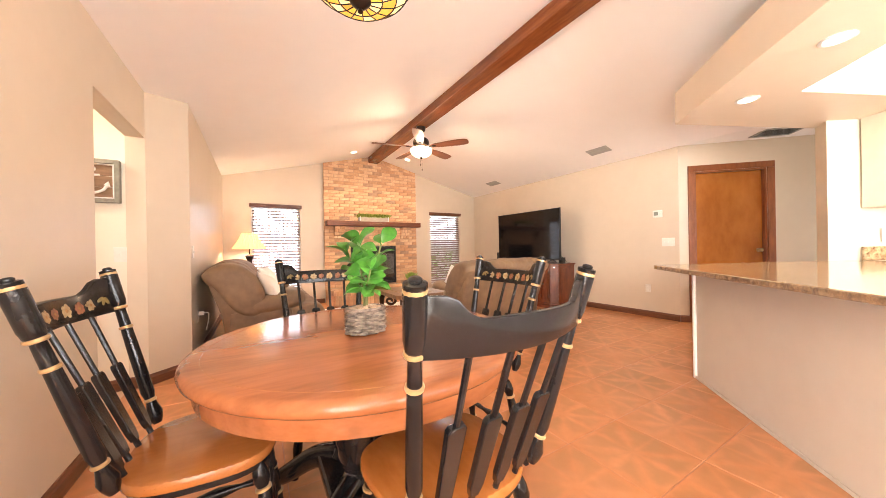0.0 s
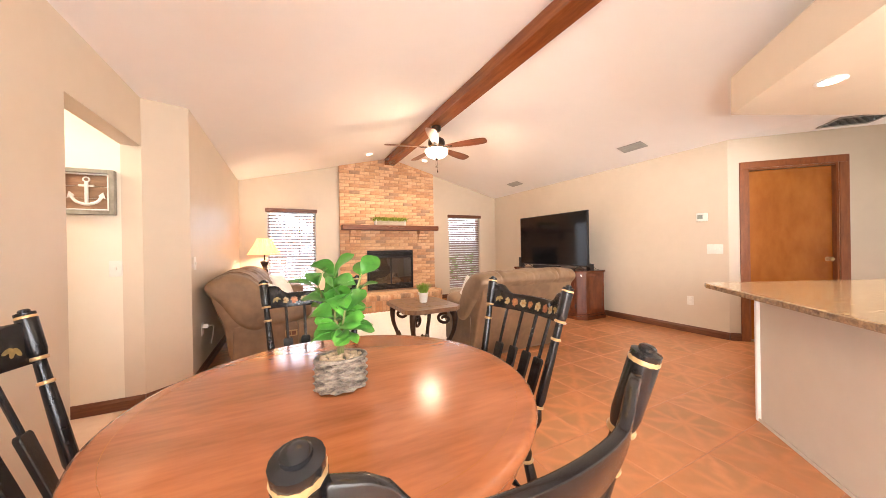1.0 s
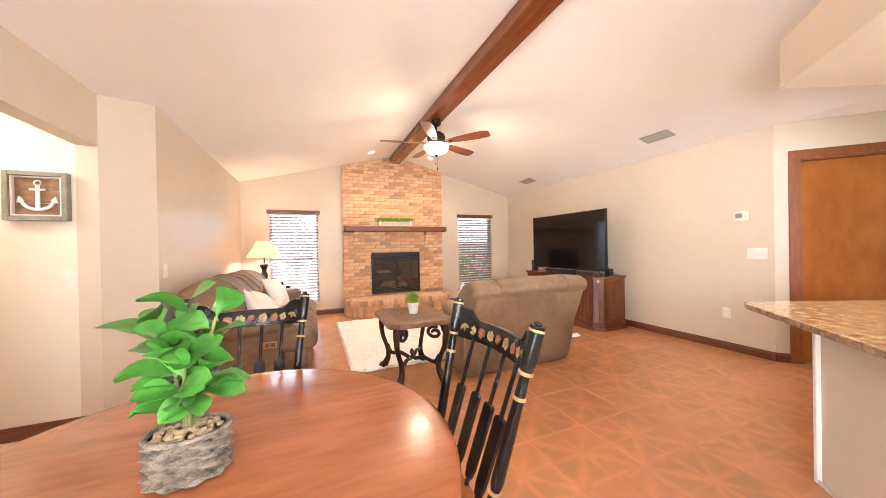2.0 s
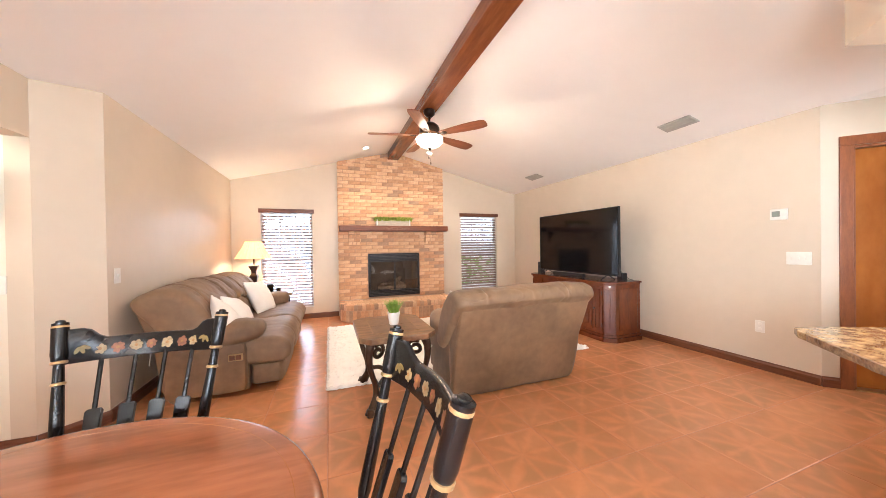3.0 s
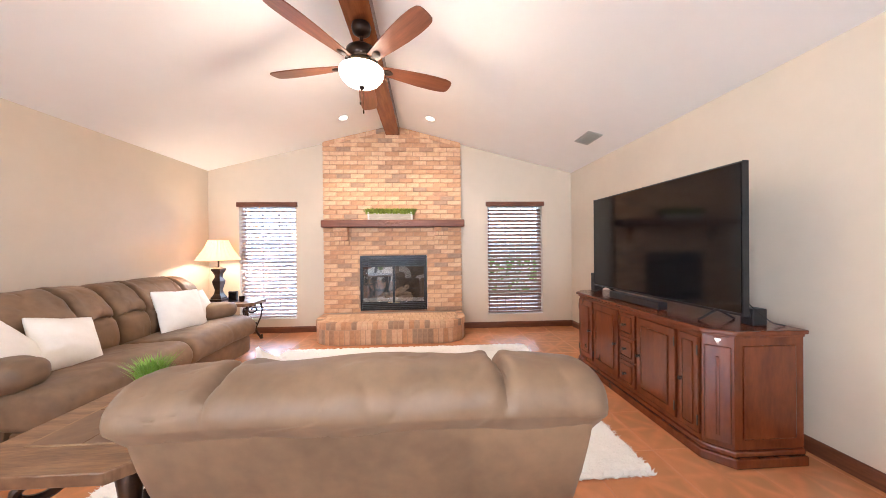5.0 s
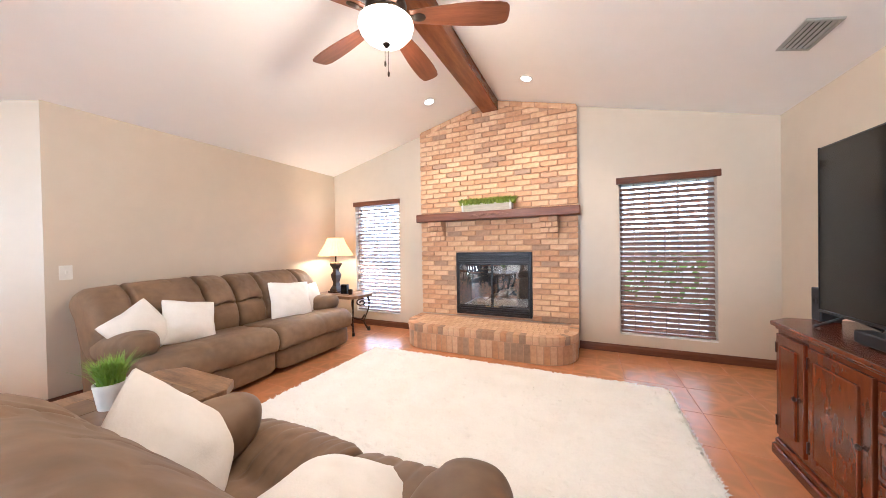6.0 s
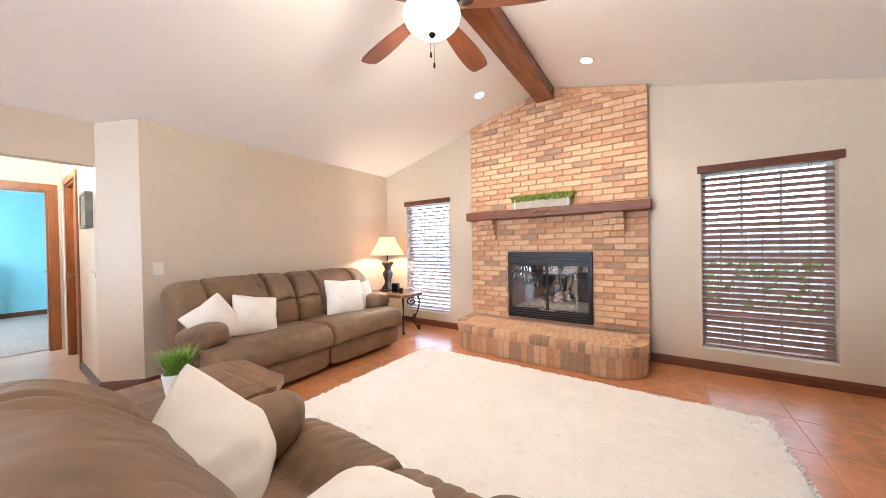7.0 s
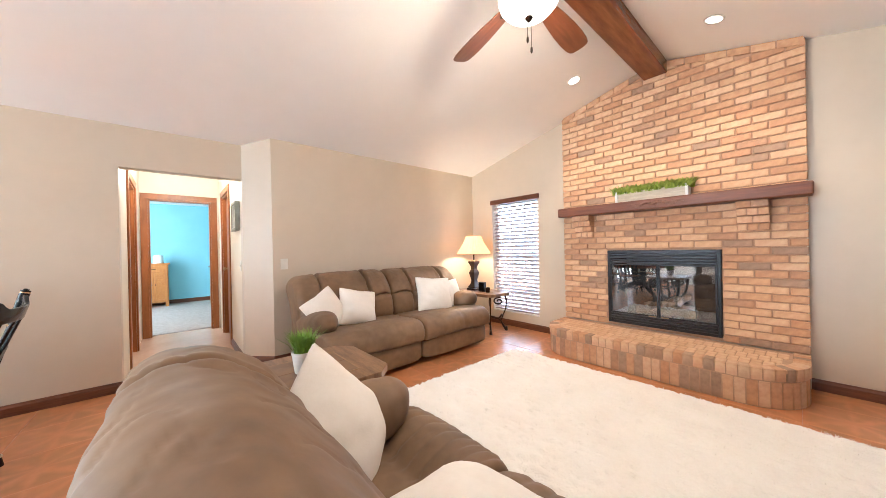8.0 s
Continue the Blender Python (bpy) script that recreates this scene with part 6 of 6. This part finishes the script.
def leaf_mesh(length, width):
    """A paddle-shaped leaf with a short stalk, a folded midrib and a drooping tip."""
    own = bmesh.new()
    n = 10
    rows_ = []
    for i in range(n + 1):
        t = i / n
        w = 0.0016 if t < 0.12 else width * max(0.05, math.sin(math.pi * min(1.0, ((t - 0.1) / 0.9)) ** 1.35) ** 0.6) if t < 1 else 0.002
        y = length * t
        z = 0.10 * length * math.sin(math.pi * t) - 0.16 * length * t * t
        wave = 0.004 * math.sin(t * 9)
        rows_.append([own.verts.new((-w, y, z + w * 0.24 + wave)), own.verts.new((-w * 0.5, y, z + w * 0.09)), own.verts.new((0, y, z)), own.verts.new((w * 0.5, y, z + w * 0.09)), own.verts.new((w, y, z + w * 0.24 - wave))])
    for a, b in zip(rows_, rows_[1:]):
        for k in range(4):
            own.faces.new((a[k], a[k + 1], b[k + 1], b[k]))
    return own


leaf_data = []
for k in range(4):
    leaf_data.append(part("leaf", leaf_mesh(0.088 + 0.009 * k, 0.029 + 0.0035 * k), LEAF, plant, "", True))
count = 0
for k in range(6):
    a = math.tau * k / 6 + 0.4
    reach = 0.03 + 0.018 * (k % 3)
    hgt = 0.26 + 0.032 * ((k * 3) % 4)
    pts = spline([(0.006 * math.cos(a), 0.006 * math.sin(a), 0.09), (0.012 * math.cos(a), 0.012 * math.sin(a), 0.16), (reach * math.cos(a + 0.3), reach * math.sin(a + 0.3), hgt)], 7)
    part("stem", tube(pts, 0.0038, 6), STEM, plant, "", True)
    for i in range(10):
        p = pts[min(len(pts) - 1, 8 + i * (len(pts) - 8) // 9)]
        az = a * 57.3 + i * 137 + k * 40
        up = 2 + 60 * i / 9 + rp.uniform(-20, 20)
        if count < 4:
            o = leaf_data[count]
        else:
            o = new("leaf", leaf_data[count % 4].data)
            o.parent = plant
        o.matrix_local = Matrix.Translation(p) @ pose(0, 0, 0, 0, 0, az) @ pose(0, 0, 0, up, rp.uniform(-45, 45), 0) @ Matrix.Scale(rp.uniform(0.72, 1.08), 4)
        count += 1

# art glass pendant over the table
pend = thing("art_glass_pendant", pose(TC[0] - 0.01, TC[1] - 0.005, 0.04), "amber and cream leaded glass bowl pendant with a dark finial", "pendant lamp")
segs = 16
prof = [(0.03, 2.055), (0.09, 2.062), (0.15, 2.085), (0.2, 2.125), (0.235, 2.18), (0.25, 2.24)]
for i in range(segs):
    for j in range(len(prof) - 1):
        own = bmesh.new()
        (r0, z0), (r1, z1) = prof[j], prof[j + 1]
        pts = []
        for r, z, da in ((r0, z0, -0.47), (r0, z0, 0.47), (r1, z1, 0.47), (r1, z1, -0.47)):
            a = math.tau * (i + 0.5 + da) / segs
            pts.append((r * math.cos(a), r * math.sin(a), z))
        own.faces.new([own.verts.new(q) for q in pts])
        bmesh.ops.solidify(own, geom=own.faces[:], thickness=0.004)
        part("glass_piece", own, (AMBER if (i + j) % 3 else CREAMGLASS) if j != 2 else CREAMGLASS, pend).visible_shadow = False
for i in range(segs):
    a = math.tau * i / segs
    part("lead_line", tube([(r * math.cos(a), r * math.sin(a), z - 0.001) for r, z in prof], 0.003, 5), LEAD, pend)
for r, z in prof[1:]:
    part("lead_ring", tube([(r * math.cos(math.tau * i / 48), r * math.sin(math.tau * i / 48), z - 0.001) for i in range(49)], 0.003, 5), LEAD, pend)
part("finial", lathe([(0.004, 2.005), (0.012, 2.012), (0.009, 2.022), (0.022, 2.03), (0.038, 2.045), (0.045, 2.055), (0.02, 2.062)], 18), BRONZE, pend, "dark bronze finial", True)
part("stem", lathe([(0.01, 2.05), (0.01, roof(0.92) - 0.06)], 10), BRONZE, pend)
part("canopy", lathe([(0.02, roof(0.92) - 0.09), (0.065, roof(0.92) - 0.07), (0.07, roof(0.92) - 0.04)], 20), BRONZE, pend, "", True)

# anchor picture in the hall
pic = thing("anchor_picture", pose(-0.505, 3.884, 1.63), "weathered grey frame with a white anchor on brown boards", "picture")
part("frame", frame_box(-0.155, 0.155, -0.165, 0.165, 0.03, -0.05, -0.001, 0.004), GREYWOOD, pic, "weathered grey frame")
part("inner_rim", frame_box(-0.122, 0.122, -0.132, 0.132, 0.008, -0.04, -0.012, 0.002), WHITEPAINT, pic)
for k in range(3):
    z0 = -0.13 + k * 0.087
    part("board", box(-0.122, 0.122, -0.014, -0.003, z0, z0 + 0.084, 0.002), PICBACK, pic)
bm = tube([(0, -0.024, -0.085), (0, -0.024, 0.075)], 0.011, 8)
bm = tube(spline([(-0.08, -0.024, -0.03), (-0.055, -0.024, -0.07), (0, -0.024, -0.09), (0.055, -0.024, -0.07), (0.08, -0.024, -0.03)], 5), 0.01, 8, bm)
bm = tube([(-0.04, -0.024, 0.045), (0.04, -0.024, 0.045)], 0.008, 8, bm)
bm = tube([(0.017 * math.cos(math.tau * i / 12), -0.024, 0.09 + 0.017 * math.sin(math.tau * i / 12)) for i in range(13)], 0.005, 6, bm)
for s in (-1, 1):
    bm = prism([(s * 0.098, -0.045), (s * 0.062, -0.028), (s * 0.088, 0.0)], -0.03, -0.018, "y", bm)
part("anchor", bm, WHITEPAINT, pic, "white cast anchor", True)


# ---- bricks of the fireplace ----
rb = random.Random(11)
BL, BH, BJ = 0.198, 0.058, 0.0095


def brick_mesh(l, d, h, b=0.004):
    return box(-l / 2, l / 2, -d / 2, d / 2, -h / 2, h / 2, b, None, None, 1)


shared = {}


def lay(parent, l, d, h, m, clay=BRICK):
    """One brick; alike bricks share a mesh."""
    key = (round(l, 3), round(d, 3), round(h, 3), clay.name)
    if key not in shared:
        shared[key] = part("brick", brick_mesh(*key[:3]), clay, parent)
        o = shared[key]
    else:
        o = new("brick", shared[key].data)
        o.parent = parent
    o.matrix_local = m
    return o


rest = bmesh.new()
depth = 0.024
row, z = 0, HEARTH_Z + 0.004
while z + BH < RIDGE_Z:
    zc = z + BH / 2
    spans = [(FX0, FX1)]
    if zc < OZ1 and zc + BH / 2 > OZ0 - 0.02:
        spans = [(FX0, OX0 - 0.002), (OX1 + 0.002, FX1)]
    for s0, s1 in spans:
        x = FX0 - (BL + BJ) * (0.5 if row % 2 else 0.0)
        while x < s1:
            a, b = max(x, s0), min(x + BL, s1)
            if s1 - b < 0.012:
                b = s1
            if b - a > 0.03 and z + BH < min(roof(a), roof(b)) - 0.004:
                m = pose((a + b) / 2, FY + depth / 2 + rb.uniform(-0.002, 0.002), zc, 0, 0, rb.uniform(-0.4, 0.4))
                if zc < 2.5:
                    lay(BREAST, b - a, depth, BH, m)
                else:
                    join(rest, brick_mesh(b - a, depth, BH), m)
            x += BL + BJ
    z += BH + BJ
    row += 1
# a soldier course follows the slope at the top
for s in (-1, 1):
    nb = 6
    for k in range(nb):
        t0, t1 = k / nb, (k + 1) / nb - 0.01
        xa, xb = RIDGE_X + s * (0.1 + 0.93 * t0), RIDGE_X + s * (0.1 + 0.93 * t1)
        own = prism([(xa, roof(xa) - 0.07), (xb, roof(xb) - 0.07), (xb, roof(xb) - 0.006), (xa, roof(xa) - 0.006)], FY - 0.006, FY + 0.014, "y")
        join(rest, own)
tagged(part("upper_bricks", rest, BRICK, BREAST, "tan and red bricks below the ceiling"), kind="stuff")
# corbels under the mantel
for x0, x1 in ((1.915, 2.125), (3.39, 3.60)):
    bm = prism([(FY + 0.02, 1.312), (FY + 0.02, 1.568), (FY - 0.143, 1.568), (FY - 0.143, 1.512), (FY - 0.108, 1.505), (FY - 0.108, 1.447), (FY - 0.073, 1.44), (FY - 0.073, 1.382), (FY - 0.038, 1.375), (FY - 0.038, 1.318)], x0 + 0.008, x1 - 0.008, "x")
    part("corbel_core", bm, MORTAR, BREAST, "mortar of the brick corbel")
for x0, x1 in ((1.915, 2.125), (3.39, 3.60)):
    for k, (zz, out) in enumerate(((1.54, 0.15), (1.475, 0.115), (1.41, 0.08), (1.345, 0.045))):
        nb = 2 if k % 2 == 0 else 3
        wdt = (x1 - x0) / nb
        for i in range(nb):
            lay(BREAST, wdt - 0.008, out, BH, pose(x0 + wdt * (i + 0.5), FY - out / 2, zz))
# hearth: rowlock course over a soldier course, and a flat brick top
line = hearth_outline(0.0, 10)
pts = [Vector((x, y, 0)) for x, y in line]
run = [0.0]
for a, b in zip(pts, pts[1:]):
    run.append(run[-1] + (b - a).length)


def along(s):
    for i in range(len(run) - 1):
        if run[i + 1] >= s:
            t = (s - run[i]) / (run[i + 1] - run[i])
            d = (pts[i + 1] - pts[i]).normalized()
            return pts[i] + (pts[i + 1] - pts[i]) * t, d
    return pts[-1], (pts[-1] - pts[-2]).normalized()


pitch = 0.0665
nb = int(run[-1] / pitch)
for k in range(nb):
    p, d = along((k + 0.5) * run[-1] / nb)
    ang = math.degrees(math.atan2(d.y, d.x))
    inward = Vector((d.y, -d.x, 0))
    lay(HEARTH, 0.060, 0.03, 0.188, pose(p.x + inward.x * 0.017, p.y + inward.y * 0.017, 0.1, 0, 0, ang), HEARTHBRICK)
    p, d = along((k + 0.15) * run[-1] / nb)
    ang = math.degrees(math.atan2(d.y, d.x))
    inward = Vector((d.y, -d.x, 0))
    lay(HEARTH, 0.061, 0.095, 0.09, pose(p.x + inward.x * 0.043, p.y + inward.y * 0.043, 0.2475, 0, 0, ang), HEARTHBRICK)
for j in range(3):
    y = 6.685 + j * 0.16
    x = FX0 + 0.12 + (0.035 if j % 2 else 0)
    while x < FX1 - 0.14:
        lay(HEARTH, 0.062, 0.152, 0.03, pose(x, y, HEARTH_Z - 0.017 + rb.uniform(-0.001, 0.001)), HEARTHTOP)
        x += 0.067

# ---- floor tiles ----
S, G = 0.4425, 0.004
TX, TY = 1.99, 3.81


tile = None
far = bmesh.new()
count = 0
for i in range(-6, 12):
    for j in range(-13, 9):
        x, y = TX + (i + 0.5) * S, TY + (j + 0.5) * S
        if not (XO - S / 2 < x < 6.82 and YS - S / 2 < y < YB + S / 2):
            continue
        if x > XR + S / 2 and y > 2.9:
            continue
        if y > 2.95 and x < -S / 2 + 0.04:
            continue
        near = x < 5.9 and y > -1.0 and count < 298
        m = pose(x, y, -0.006 + rb.uniform(-0.0006, 0.0006))
        if near:
            if tile is None:
                tile = part("tile", box(-S / 2 + G / 2, S / 2 - G / 2, -S / 2 + G / 2, S / 2 - G / 2, 0, 0.006, 0.002, None, None, 1), TILE, FLOOR)
                t = tile
            else:
                t = new("tile", tile.data)
                t.parent = FLOOR
            t.matrix_local = m @ pose(0, 0, 0, 0, 0, 90 * rb.randrange(4))
            count += 1
        else:
            join(far, box(-S / 2 + G / 2, S / 2 - G / 2, -S / 2 + G / 2, S / 2 - G / 2, 0, 0.006), m)
tagged(part("far_tiles", far, mat("terracotta_far", (0.6, 0.24, 0.10), (0.5, 0.19, 0.08), scale=3, rough=0.34), FLOOR, "terracotta tiles under the kitchen"), kind="stuff")
